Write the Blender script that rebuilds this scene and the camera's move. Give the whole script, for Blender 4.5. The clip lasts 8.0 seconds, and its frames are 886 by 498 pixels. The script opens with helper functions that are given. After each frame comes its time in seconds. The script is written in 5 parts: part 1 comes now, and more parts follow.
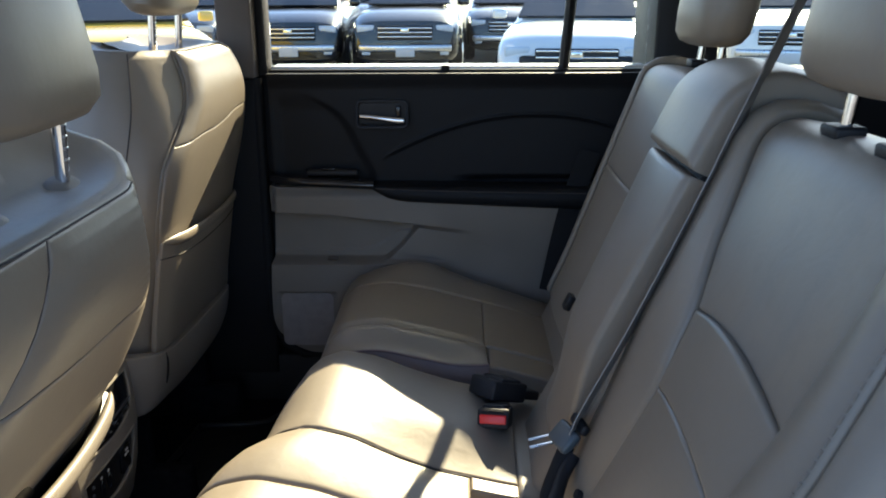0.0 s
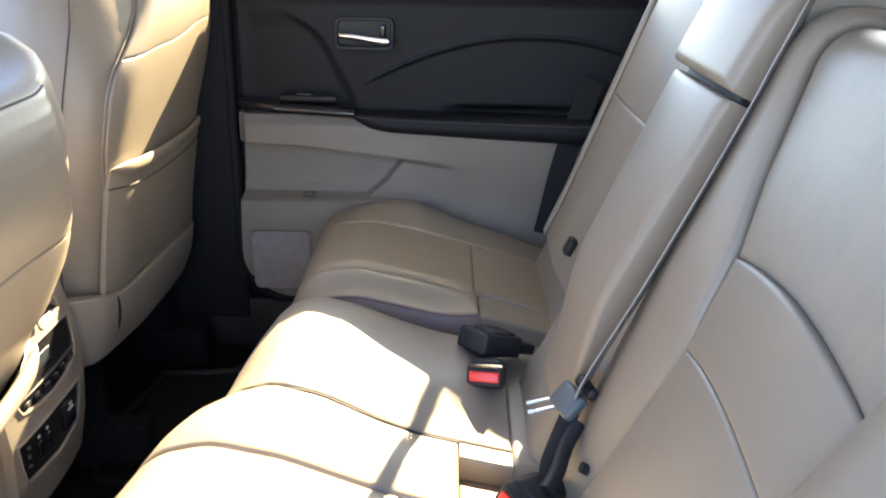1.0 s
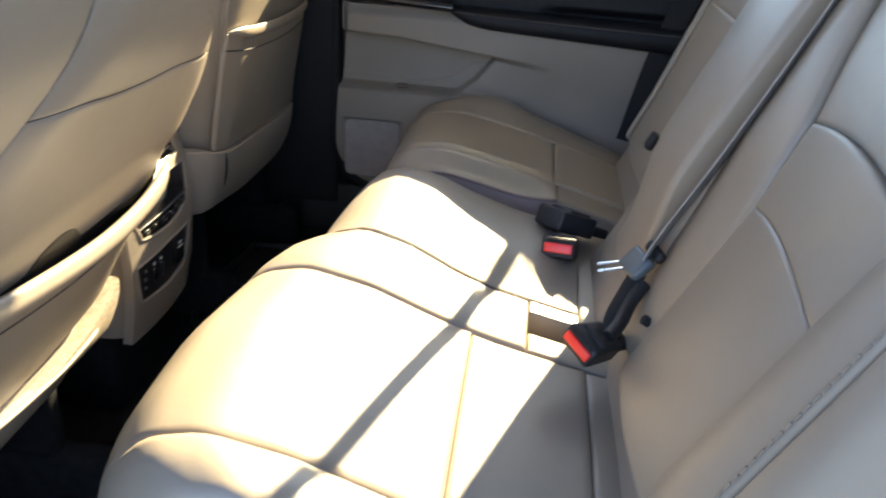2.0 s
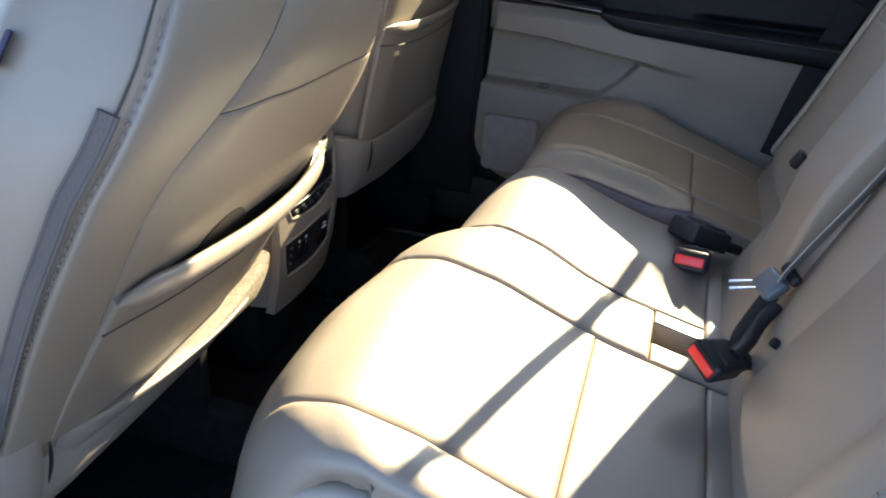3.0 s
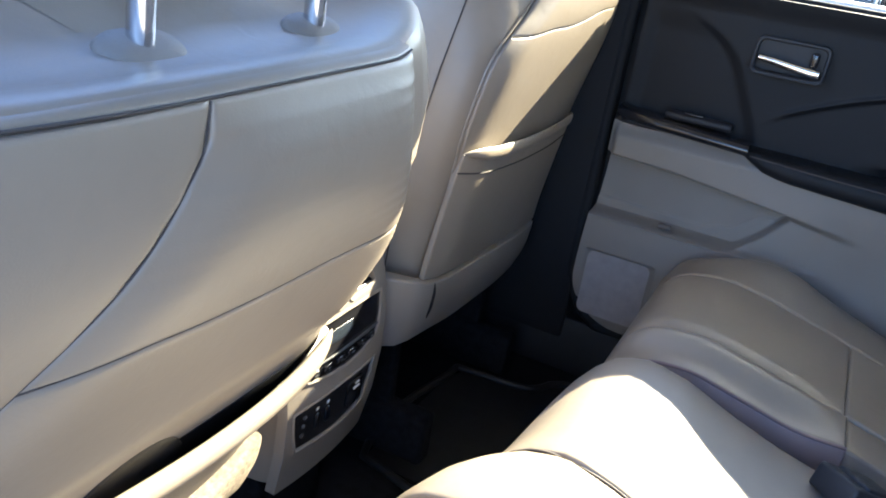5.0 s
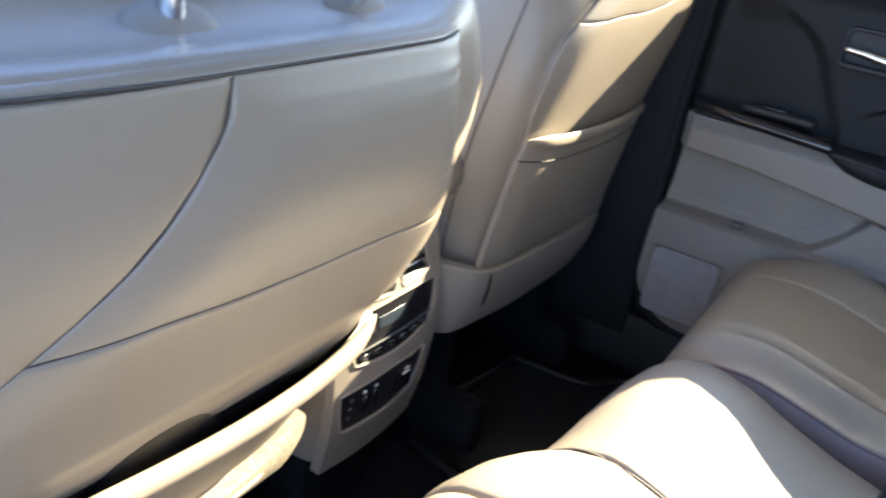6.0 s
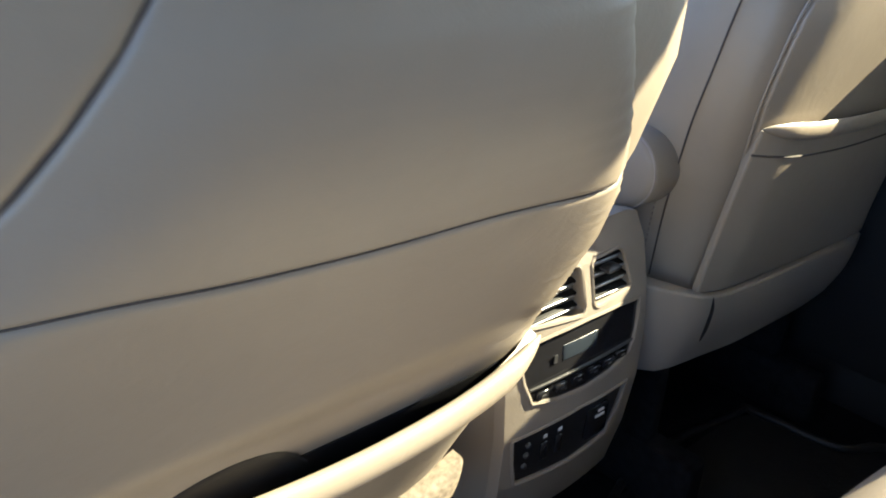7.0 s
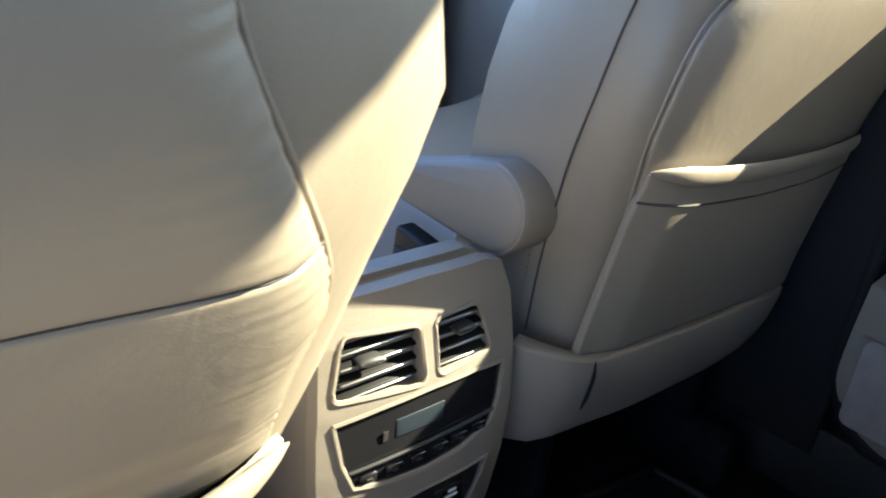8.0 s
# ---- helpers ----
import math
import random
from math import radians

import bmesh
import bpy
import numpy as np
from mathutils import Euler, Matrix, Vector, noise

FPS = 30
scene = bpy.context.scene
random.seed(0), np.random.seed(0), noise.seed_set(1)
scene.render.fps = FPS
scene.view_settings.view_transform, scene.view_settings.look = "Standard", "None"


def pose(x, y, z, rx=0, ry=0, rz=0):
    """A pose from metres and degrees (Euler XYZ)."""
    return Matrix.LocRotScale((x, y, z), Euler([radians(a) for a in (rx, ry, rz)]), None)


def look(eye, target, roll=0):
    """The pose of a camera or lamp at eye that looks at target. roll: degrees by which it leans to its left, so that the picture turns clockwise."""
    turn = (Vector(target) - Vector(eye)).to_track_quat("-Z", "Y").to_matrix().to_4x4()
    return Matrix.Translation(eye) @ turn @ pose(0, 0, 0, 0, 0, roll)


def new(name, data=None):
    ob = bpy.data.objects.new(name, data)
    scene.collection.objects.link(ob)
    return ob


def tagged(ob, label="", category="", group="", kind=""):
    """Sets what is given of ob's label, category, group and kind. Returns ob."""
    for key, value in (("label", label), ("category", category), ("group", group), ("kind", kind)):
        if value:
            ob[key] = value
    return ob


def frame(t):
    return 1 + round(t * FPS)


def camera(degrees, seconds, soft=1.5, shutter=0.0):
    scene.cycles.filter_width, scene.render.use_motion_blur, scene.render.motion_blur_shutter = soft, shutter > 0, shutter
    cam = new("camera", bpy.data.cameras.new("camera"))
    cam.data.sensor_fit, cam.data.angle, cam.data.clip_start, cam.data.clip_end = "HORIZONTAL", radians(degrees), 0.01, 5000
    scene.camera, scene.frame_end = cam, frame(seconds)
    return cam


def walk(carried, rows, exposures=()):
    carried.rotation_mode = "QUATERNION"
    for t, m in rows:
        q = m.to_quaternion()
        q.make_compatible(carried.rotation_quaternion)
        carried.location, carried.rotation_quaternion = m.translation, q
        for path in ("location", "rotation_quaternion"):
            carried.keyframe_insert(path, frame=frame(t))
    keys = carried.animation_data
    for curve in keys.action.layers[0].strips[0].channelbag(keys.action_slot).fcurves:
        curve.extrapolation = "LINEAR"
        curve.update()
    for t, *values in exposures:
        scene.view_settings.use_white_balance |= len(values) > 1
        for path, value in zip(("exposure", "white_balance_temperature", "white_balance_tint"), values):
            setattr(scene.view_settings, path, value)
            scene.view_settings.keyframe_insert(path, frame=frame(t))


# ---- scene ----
cam = camera(57.8, 8.0, 1.8, 0.3)
EXPOSURES = [(0, 2.13, 5410, 14), (0.15, 2.35, 5460, 15), (0.3, 3.1, 5660, 14), (0.8, 3.85, 6110, 18), (1.5, 3.65, 6060, 17), (2.0, 3.28, 5960, 16), (3.5, 3.07, 5260, 17), (4.5, 3.47, 4990, 16), (5.8, 3.72, 5290, 17), (6.5, 3.53, 5310, 15), (7.0, 3.15, 5280, 13), (7.5, 3.40, 5090, 13), (8, 3.16, 5070, 10)]
PATH = [
    (0, (0.025, 0.074, 1.465), (-0.012, 1.977, 0.852), -0.3),
    (0.5, (0.003, 0.176, 1.437), (-0.049, 2.055, 0.755), -0.1),
    (1, (0.015, 0.23, 1.402), (0.022, 2.085, 0.655), 1.2),
    (1.5, (0.02, 0.2, 1.358), (0.03, 2.024, 0.537), 2.9),
    (2, (0.006, 0.108, 1.331), (-0.155, 1.895, 0.448), 4.1),
    (2.2, (0.003, 0.096, 1.336), (-0.258, 1.861, 0.431), 4.0),
    (3.3, (-0.005, 0.071, 1.358), (-0.577, 1.749, 0.432), 4.5),
    (3.5, (0.011, 0.087, 1.353), (-0.657, 1.727, 0.423), 4.6),
    (4, (0.014, 0.223, 1.36), (-0.606, 1.883, 0.432), 9.2),
    (4.3, (-0.023, 0.316, 1.362), (-0.714, 2.0, 0.535), 8.0),
    (4.5, (-0.046, 0.357, 1.367), (-0.775, 2.029, 0.546), 9.1),
    (4.7, (-0.058, 0.391, 1.368), (-0.803, 2.064, 0.565), 8.8),
    (5.8, (-0.067, 0.469, 1.371), (-0.828, 2.116, 0.531), 8.7),
    (6, (-0.052, 0.459, 1.366), (-0.944, 2.029, 0.504), 9.1),
    (6.5, (-0.067, 0.518, 1.336), (-1.149, 1.964, 0.477), 7.7),
    (7, (-0.106, 0.621, 1.263), (-1.449, 1.844, 0.426), 3.0),
    (7.5, (-0.124, 0.74, 1.25), (-1.468, 1.989, 0.456), 4.7),
    (8, (-0.127, 0.823, 1.251), (-1.43, 2.1, 0.431), 6.9),
]
walk(cam, [(t, look(eye, target, roll)) for t, eye, target, roll in PATH],
     EXPOSURES)


# ---- light, sky, exposure ----
SUN_TO = Vector((0.502, 1.51, 1.0)).normalized()
world = bpy.data.worlds.new("world")
scene.world = world
world.use_nodes = True
wn = world.node_tree.nodes
sky = wn.new("ShaderNodeTexSky")
sky.sky_type = "NISHITA"
sky.sun_disc = False
sky.sun_elevation = radians(32.0)
sky.sun_rotation = radians(18.4)
world.node_tree.links.new(sky.outputs[0], wn["Background"].inputs[0])
wn["Background"].inputs[1].default_value = 0.080
sun_data = bpy.data.lights.new("sun", "SUN")
sun_data.energy, sun_data.angle, sun_data.color = 5.0, radians(0.53), (1.0, 0.80, 0.42)
sun = new("sun", sun_data)
sun.matrix_world = look(SUN_TO * 30, (0, 0, 0))


# ---- materials ----
def material(name, base, rough, spec=0.5, metal=0.0, vary=0.12, scale=6.0, bump=0.0, bump_scale=300.0, second=None,
             grain="noise", coat=0.0, rough_vary=0.1, wear=0.0, shade_streaks=0.0):
    """Base colour with two scales of variation, fine relief and uneven gloss."""
    m = bpy.data.materials.new(name)
    m.use_nodes = True
    nt = m.node_tree
    b = nt.nodes["Principled BSDF"]
    co = nt.nodes.new("ShaderNodeTexCoord")
    big = nt.nodes.new("ShaderNodeTexNoise")
    big.inputs["Scale"].default_value = scale
    big.inputs["Detail"].default_value = 5
    nt.links.new(co.outputs["Object"], big.inputs["Vector"])
    ramp = nt.nodes.new("ShaderNodeMix")
    ramp.data_type = "RGBA"
    lo = [c * (1 - vary) for c in base]
    hi = [min(1, c * (1 + vary)) for c in (second or base)]
    ramp.inputs["A"].default_value, ramp.inputs["B"].default_value = (*lo, 1), (*hi, 1)
    spread = nt.nodes.new("ShaderNodeMapRange")
    spread.inputs["From Min"].default_value, spread.inputs["From Max"].default_value = 0.3, 0.7
    nt.links.new(big.outputs["Fac"], spread.inputs["Value"])
    nt.links.new(spread.outputs["Result"], ramp.inputs["Factor"])
    last = ramp.outputs["Result"]
    if wear:
        fine = nt.nodes.new("ShaderNodeTexNoise")
        fine.inputs["Scale"].default_value, fine.inputs["Detail"].default_value = scale * 9, 8
        nt.links.new(co.outputs["Object"], fine.inputs["Vector"])
        cut = nt.nodes.new("ShaderNodeMapRange")
        cut.inputs["From Min"].default_value, cut.inputs["From Max"].default_value = 0.5, 0.8
        cut.inputs["To Max"].default_value = wear
        nt.links.new(fine.outputs["Fac"], cut.inputs["Value"])
        dark = nt.nodes.new("ShaderNodeMix")
        dark.data_type = "RGBA"
        dark.inputs["B"].default_value = (*[c * 0.45 for c in base], 1)
        nt.links.new(cut.outputs["Result"], dark.inputs["Factor"])
        nt.links.new(last, dark.inputs["A"])
        last = dark.outputs["Result"]
    if shade_streaks:
        # grey bands drawn out along the height, painting headrest shadows and sky reflection
        run = nt.nodes.new("ShaderNodeMapping")
        run.inputs["Scale"].default_value = (6.0, 9.0, 1.8)
        run.inputs["Rotation"].default_value = (radians(14), radians(25), 0)
        nt.links.new(co.outputs["Object"], run.inputs["Vector"])
        shade_noise = nt.nodes.new("ShaderNodeTexNoise")
        shade_noise.inputs["Scale"].default_value, shade_noise.inputs["Detail"].default_value = 1.0, 6
        nt.links.new(run.outputs["Vector"], shade_noise.inputs["Vector"])
        cut = nt.nodes.new("ShaderNodeMapRange")
        cut.inputs["From Min"].default_value, cut.inputs["From Max"].default_value = 0.48, 0.72
        cut.inputs["To Max"].default_value = shade_streaks
        nt.links.new(shade_noise.outputs["Fac"], cut.inputs["Value"])
        grey = nt.nodes.new("ShaderNodeMix")
        grey.data_type = "RGBA"
        grey.inputs["B"].default_value = (0.13, 0.135, 0.14, 1)
        nt.links.new(cut.outputs["Result"], grey.inputs["Factor"])
        nt.links.new(last, grey.inputs["A"])
        last = grey.outputs["Result"]
    nt.links.new(last, b.inputs["Base Color"])
    rr = nt.nodes.new("ShaderNodeMapRange")
    rr.inputs["To Min"].default_value, rr.inputs["To Max"].default_value = max(0.02, rough - rough_vary), min(1, rough + rough_vary)
    nt.links.new(big.outputs["Fac"], rr.inputs["Value"])
    nt.links.new(rr.outputs["Result"], b.inputs["Roughness"])
    b.inputs["Specular IOR Level"].default_value = spec
    b.inputs["Metallic"].default_value = metal
    b.inputs["Coat Weight"].default_value = coat
    b.inputs["Coat Roughness"].default_value = 0.08
    if bump:
        if grain == "leather":
            tex = nt.nodes.new("ShaderNodeTexVoronoi")
            tex.feature = "DISTANCE_TO_EDGE"
            tex.inputs["Scale"].default_value = bump_scale
            out = tex.outputs["Distance"]
        else:
            tex = nt.nodes.new("ShaderNodeTexNoise")
            tex.inputs["Scale"].default_value, tex.inputs["Detail"].default_value = bump_scale, 3
            out = tex.outputs["Fac"]
        nt.links.new(co.outputs["Object"], tex.inputs["Vector"])
        bp = nt.nodes.new("ShaderNodeBump")
        bp.inputs["Strength"].default_value, bp.inputs["Distance"].default_value = bump, 0.002
        nt.links.new(out, bp.inputs["Height"])
        soft = nt.nodes.new("ShaderNodeBump")
        soft.inputs["Strength"].default_value, soft.inputs["Distance"].default_value = 0.22, 0.006
        nt.links.new(big.outputs["Fac"], soft.inputs["Height"])
        if wear:
            crease = nt.nodes.new("ShaderNodeTexNoise")
            crease.inputs["Scale"].default_value, crease.inputs["Detail"].default_value = 38, 6
            crease.inputs["Distortion"].default_value = 1.5
            nt.links.new(co.outputs["Object"], crease.inputs["Vector"])
            cb = nt.nodes.new("ShaderNodeBump")
            cb.inputs["Strength"].default_value, cb.inputs["Distance"].default_value = 0.07, 0.004
            nt.links.new(crease.outputs["Fac"], cb.inputs["Height"])
            nt.links.new(soft.outputs["Normal"], cb.inputs["Normal"])
            soft = cb
        nt.links.new(soft.outputs["Normal"], bp.inputs["Normal"])
        nt.links.new(bp.outputs["Normal"], b.inputs["Normal"])
    return m


def glass(name, tint=(0.9, 0.95, 0.93)):
    m = bpy.data.materials.new(name)
    m.use_nodes = True
    nt = m.node_tree
    nt.nodes.clear()
    out = nt.nodes.new("ShaderNodeOutputMaterial")
    mix = nt.nodes.new("ShaderNodeMixShader")
    fr = nt.nodes.new("ShaderNodeFresnel")
    tr = nt.nodes.new("ShaderNodeBsdfTransparent")
    gl = nt.nodes.new("ShaderNodeBsdfGlossy")
    tr.inputs[0].default_value = (*tint, 1)
    gl.inputs["Roughness"].default_value = 0.02
    fr.inputs[0].default_value = 1.25
    nt.links.new(fr.outputs[0], mix.inputs[0])
    nt.links.new(tr.outputs[0], mix.inputs[1])
    nt.links.new(gl.outputs[0], mix.inputs[2])
    nt.links.new(mix.outputs[0], out.inputs[0])
    return m


LEATHER = material("leather_greige", (0.232, 0.195, 0.149), 0.42, 0.5, vary=0.07, second=(0.216, 0.185, 0.147), scale=5, bump=0.05, bump_scale=520, grain="leather", wear=0.08)
# worn leather, with soft shadow bands painted into its colour
LEATHER_WORN_SHADED = material("leather_worn_shaded", (0.232, 0.195, 0.149), 0.40, 0.5, vary=0.07, second=(0.212, 0.184, 0.150), scale=5, bump=0.05, bump_scale=520, grain="leather", wear=0.2, shade_streaks=0.30)
LEATHER_SIDE = material("vinyl_greige", (0.220, 0.189, 0.151), 0.5, 0.4, vary=0.05, scale=6, bump=0.2, bump_scale=600, grain="leather")
THREAD = material("seam_thread", (0.045, 0.038, 0.034), 0.8, vary=0.1, scale=40)
THREAD_PALE = material("stitch_thread", (0.18, 0.152, 0.125), 0.8, vary=0.1, scale=40)
PIPING = material("piping_greige", (0.25, 0.22, 0.195), 0.5, vary=0.08, scale=20)
PLASTIC = material("plastic_greige", (0.210, 0.183, 0.152), 0.5, 0.35, vary=0.05, scale=8, bump=0.25, bump_scale=900)
PLASTIC_DARK = material("plastic_black", (0.012, 0.012, 0.014), 0.5, 0.35, vary=0.2, scale=8, bump=0.25, bump_scale=900)
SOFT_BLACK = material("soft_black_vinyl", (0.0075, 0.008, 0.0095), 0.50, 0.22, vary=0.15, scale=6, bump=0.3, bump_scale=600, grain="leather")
VENT_BLACK = material("vent_black", (0.0035, 0.0035, 0.004), 0.55, 0.2, vary=0.2, scale=8)
GLOSS_BLACK = material("gloss_black", (0.012, 0.012, 0.014), 0.12, 0.5, vary=0.2, scale=5, rough_vary=0.04)
CARPET = material("carpet_black", (0.008, 0.008, 0.0095), 0.95, 0.1, vary=0.4, scale=60, bump=0.8, bump_scale=500)
CARPET_GREIGE = material("carpet_greige", (0.26, 0.22, 0.17), 0.95, 0.1, vary=0.3, scale=160, bump=0.7, bump_scale=1500)
CHROME = material("chrome", (0.75, 0.75, 0.76), 0.12, metal=1.0, vary=0.05, scale=12, rough_vary=0.05)
STEEL = material("brushed_steel", (0.62, 0.62, 0.63), 0.3, metal=1.0, vary=0.08, scale=30)
RED = material("red_button", (0.75, 0.03, 0.02), 0.35, 0.5, vary=0.06, scale=20)
VENT_SILVER = material("vent_silver", (0.42, 0.42, 0.43), 0.35, metal=1.0, vary=0.08, scale=30)
TAB_GREY = material("tab_grey", (0.032, 0.032, 0.034), 0.4, 0.5, vary=0.08, scale=30)
TONGUE_GREY = material("tongue_grey", (0.07, 0.085, 0.095), 0.4, 0.5, vary=0.1, scale=30)
WEBBING = material("belt_webbing", (0.30, 0.285, 0.265), 0.7, 0.3, vary=0.15, scale=30, bump=0.5, bump_scale=900)
HEADLINER = material("headliner_fabric", (0.5, 0.47, 0.43), 0.95, 0.1, vary=0.05, scale=10, bump=0.4, bump_scale=500)
DISPLAY = material("grey_display", (0.022, 0.028, 0.038), 0.22, 0.5, vary=0.05, scale=20)
MARK = material("white_marking", (0.6, 0.6, 0.6), 0.6, vary=0.05, scale=20)
SEAL = material("rubber_seal", (0.008, 0.008, 0.009), 0.75, 0.3, vary=0.2, scale=20, bump=0.3, bump_scale=300)
STRIP = material("woven_strip", (0.100, 0.088, 0.080), 0.75, vary=0.1, scale=30, bump=0.6, bump_scale=800)
# boxing vinyl; on the sunk cushion panel its tone paints a buckle shadow
WINE = material("wine_vinyl_and_shadow", (0.200, 0.152, 0.135), 0.55, vary=0.08, scale=10, bump=0.2, bump_scale=600, grain="leather")
WINE_DARK = material("wine_piping", (0.15, 0.105, 0.10), 0.6)
TRIM_BROWN = material("pillar_trim_brown", (0.13, 0.11, 0.095), 0.8, 0.2, vary=0.08, scale=8, bump=0.3, bump_scale=600)
PAINT_SILL = material("sill_paint", (0.72, 0.71, 0.68), 0.35, 0.5, vary=0.04, scale=6, coat=0.5)
GLASS = glass("window_glass")
GROUND = material("lot_concrete", (0.22, 0.21, 0.195), 0.9, 0.2, vary=0.15, scale=1.5, bump=0.4, bump_scale=60, wear=0.3)


# ---- building helpers ----
def attach(ob, parent):
    if parent is not None:
        ob.parent = parent
        if parent.type == "EMPTY":
            ob.matrix_parent_inverse = Matrix.Translation(parent.location).inverted()
    return ob


def part(name, bm, mat, parent=None, label="", smooth=True):
    """Links a bmesh as one mesh object, in the place's own coordinates, under a thing or a part."""
    bmesh.ops.recalc_face_normals(bm, faces=bm.faces)
    me = bpy.data.meshes.new(name)
    bm.to_mesh(me)
    bm.free()
    for p in me.polygons:
        p.use_smooth = smooth
    me.materials.append(mat)
    if smooth:
        me.set_sharp_from_angle(angle=radians(50))
    ob = new(name, me)
    attach(ob, parent)
    return tagged(ob, label=label)


def thing(name, at, label, category, group="", kind=""):
    """An Empty at a thing's base."""
    e = new(name)
    e.empty_display_size = 0.05
    e.matrix_basis = Matrix.Translation(at)
    e.matrix_world = Matrix.Translation(at)
    return tagged(e, label, category, group, kind)


def spaced(n, r, length):
    """Steps from 0 to 1 that crowd at both ends, where the edge rolls over."""
    k = min(0.3, r / max(length, 1e-6))
    ends = [0, 0.12 * k, 0.35 * k, 0.7 * k]
    mid = [k + (1 - 2 * k) * i / n for i in range(n + 1)]
    return ends + mid + [1 - e for e in reversed(ends)]


def pad(name, fn, mat, parent=None, out=(0, 0, 1), n=(12, 12), roll=0.008, drop=None, thick=0.02, puff=0.0, label="", edges="lrbt"):
    """A stuffed panel over the surface fn(u, v), its edges rolled under, with a skirt behind it."""
    drop = roll if drop is None else drop
    out = Vector(out)
    lu = sum((Vector(fn((i + 1) / 8, 0.5)) - Vector(fn(i / 8, 0.5))).length for i in range(8))
    lv = sum((Vector(fn(0.5, (i + 1) / 8)) - Vector(fn(0.5, i / 8))).length for i in range(8))
    us, vs = spaced(n[0], roll, lu), spaced(n[1], roll, lv)
    bm = bmesh.new()
    rows, norms = [], []
    for u in us:
        row, nrow = [], []
        for v in vs:
            e = 1e-3
            p = Vector(fn(u, v))
            du = Vector(fn(min(1, u + e), v)) - Vector(fn(max(0, u - e), v))
            dv = Vector(fn(u, min(1, v + e))) - Vector(fn(u, max(0, v - e)))
            nn = du.cross(dv).normalized()
            if nn.dot(out) < 0:
                nn = -nn
            low = 0.0
            for tag, d in (("l", u * lu), ("r", (1 - u) * lu), ("b", v * lv), ("t", (1 - v) * lv)):
                if tag in edges and d < roll:
                    q = 1 - d / roll
                    low = max(low, drop * (1 - math.sqrt(max(0, 1 - q * q))))
            bulge = puff * (max(0, math.sin(math.pi * u)) * max(0, math.sin(math.pi * v))) ** 0.6
            row.append(bm.verts.new(p + nn * (bulge - low)))
            nrow.append(nn)
        rows.append(row)
        norms.append(nrow)
    a, b = len(us), len(vs)
    for i in range(a - 1):
        for j in range(b - 1):
            bm.faces.new((rows[i][j], rows[i + 1][j], rows[i + 1][j + 1], rows[i][j + 1]))
    rim = [(i, 0) for i in range(a)] + [(a - 1, j) for j in range(1, b)] + [(i, b - 1) for i in range(a - 2, -1, -1)] + [(0, j) for j in range(b - 2, 0, -1)]
    low = [bm.verts.new(rows[i][j].co - norms[i][j] * thick) for i, j in rim]
    for k in range(len(rim)):
        (i, j), (i2, j2) = rim[k], rim[(k + 1) % len(rim)]
        bm.faces.new((rows[i][j], rows[i2][j2], low[(k + 1) % len(rim)], low[k]))
    return part(name, bm, mat, parent, label)


def loft(name, loops, mat, parent=None, label="", caps=True, smooth=True):
    """A skin over closed loops of equal length."""
    bm = bmesh.new()
    vs = [[bm.verts.new(p) for p in loop] for loop in loops]
    n = len(vs[0])
    for a, b in zip(vs, vs[1:]):
        for k in range(n):
            bm.faces.new((a[k], a[(k + 1) % n], b[(k + 1) % n], b[k]))
    if caps:
        bm.faces.new(vs[0])
        bm.faces.new(list(reversed(vs[-1])))
    return part(name, bm, mat, parent, label, smooth)


def oval(n, a, b, power=2.6):
    """A rounded-square loop in the plane: half-widths a and b."""
    pts = []
    for k in range(n):
        t = 2 * math.pi * k / n
        c, s = math.cos(t), math.sin(t)
        pts.append((a * math.copysign(abs(c) ** (2 / power), c), b * math.copysign(abs(s) ** (2 / power), s)))
    return pts


def smooth_path(pts, steps=6):
    pts = [Vector(p) for p in pts]
    if len(pts) < 3:
        return pts
    ext = [2 * pts[0] - pts[1]] + pts + [2 * pts[-1] - pts[-2]]
    res = []
    for i in range(1, len(ext) - 2):
        p0, p1, p2, p3 = ext[i - 1:i + 3]
        for s in range(steps):
            t = s / steps
            res.append(0.5 * (2 * p1 + (p2 - p0) * t + (2 * p0 - 5 * p1 + 4 * p2 - p3) * t * t + (3 * p1 - p0 - 3 * p2 + p3) * t ** 3))
    return res + [pts[-1]]


def tube(name, pts, r, mat, parent=None, label="", sides=8, steps=6, flat=1.0, taper=0.0):
    pts = smooth_path(pts, steps)
    loops, up = [], Vector((0.13, 0.21, 0.97))
    for i, p in enumerate(pts):
        d = (pts[min(i + 1, len(pts) - 1)] - pts[max(i - 1, 0)]).normalized()
        a = d.cross(up).normalized()
        b = a.cross(d)
        s = i / max(1, len(pts) - 1)
        grow = 1.0 if not taper else max(0.12, math.sqrt(min(1.0, min(s, 1 - s) / taper)))
        loops.append([p + a * grow * r * math.cos(2 * math.pi * k / sides) + b * grow * r * flat * math.sin(2 * math.pi * k / sides) for k in range(sides)])
    return loft(name, loops, mat, parent, label)


def ribbon(name, pts, side, width, thick, mat, parent=None, label="", steps=6):
    """A strap along pts; side: the direction of its width."""
    pts = smooth_path(pts, steps)
    loops = []
    for i, p in enumerate(pts):
        d = (pts[min(i + 1, len(pts) - 1)] - pts[max(i - 1, 0)]).normalized()
        s = Vector(side[min(i * len(side) // len(pts), len(side) - 1)] if isinstance(side, list) else side)
        s = (s - d * s.dot(d)).normalized() * width / 2
        n = d.cross(s).normalized() * thick / 2
        loops.append([p + s + n, p - s + n, p - s - n, p + s - n])
    return loft(name, loops, mat, parent, label, smooth=False)


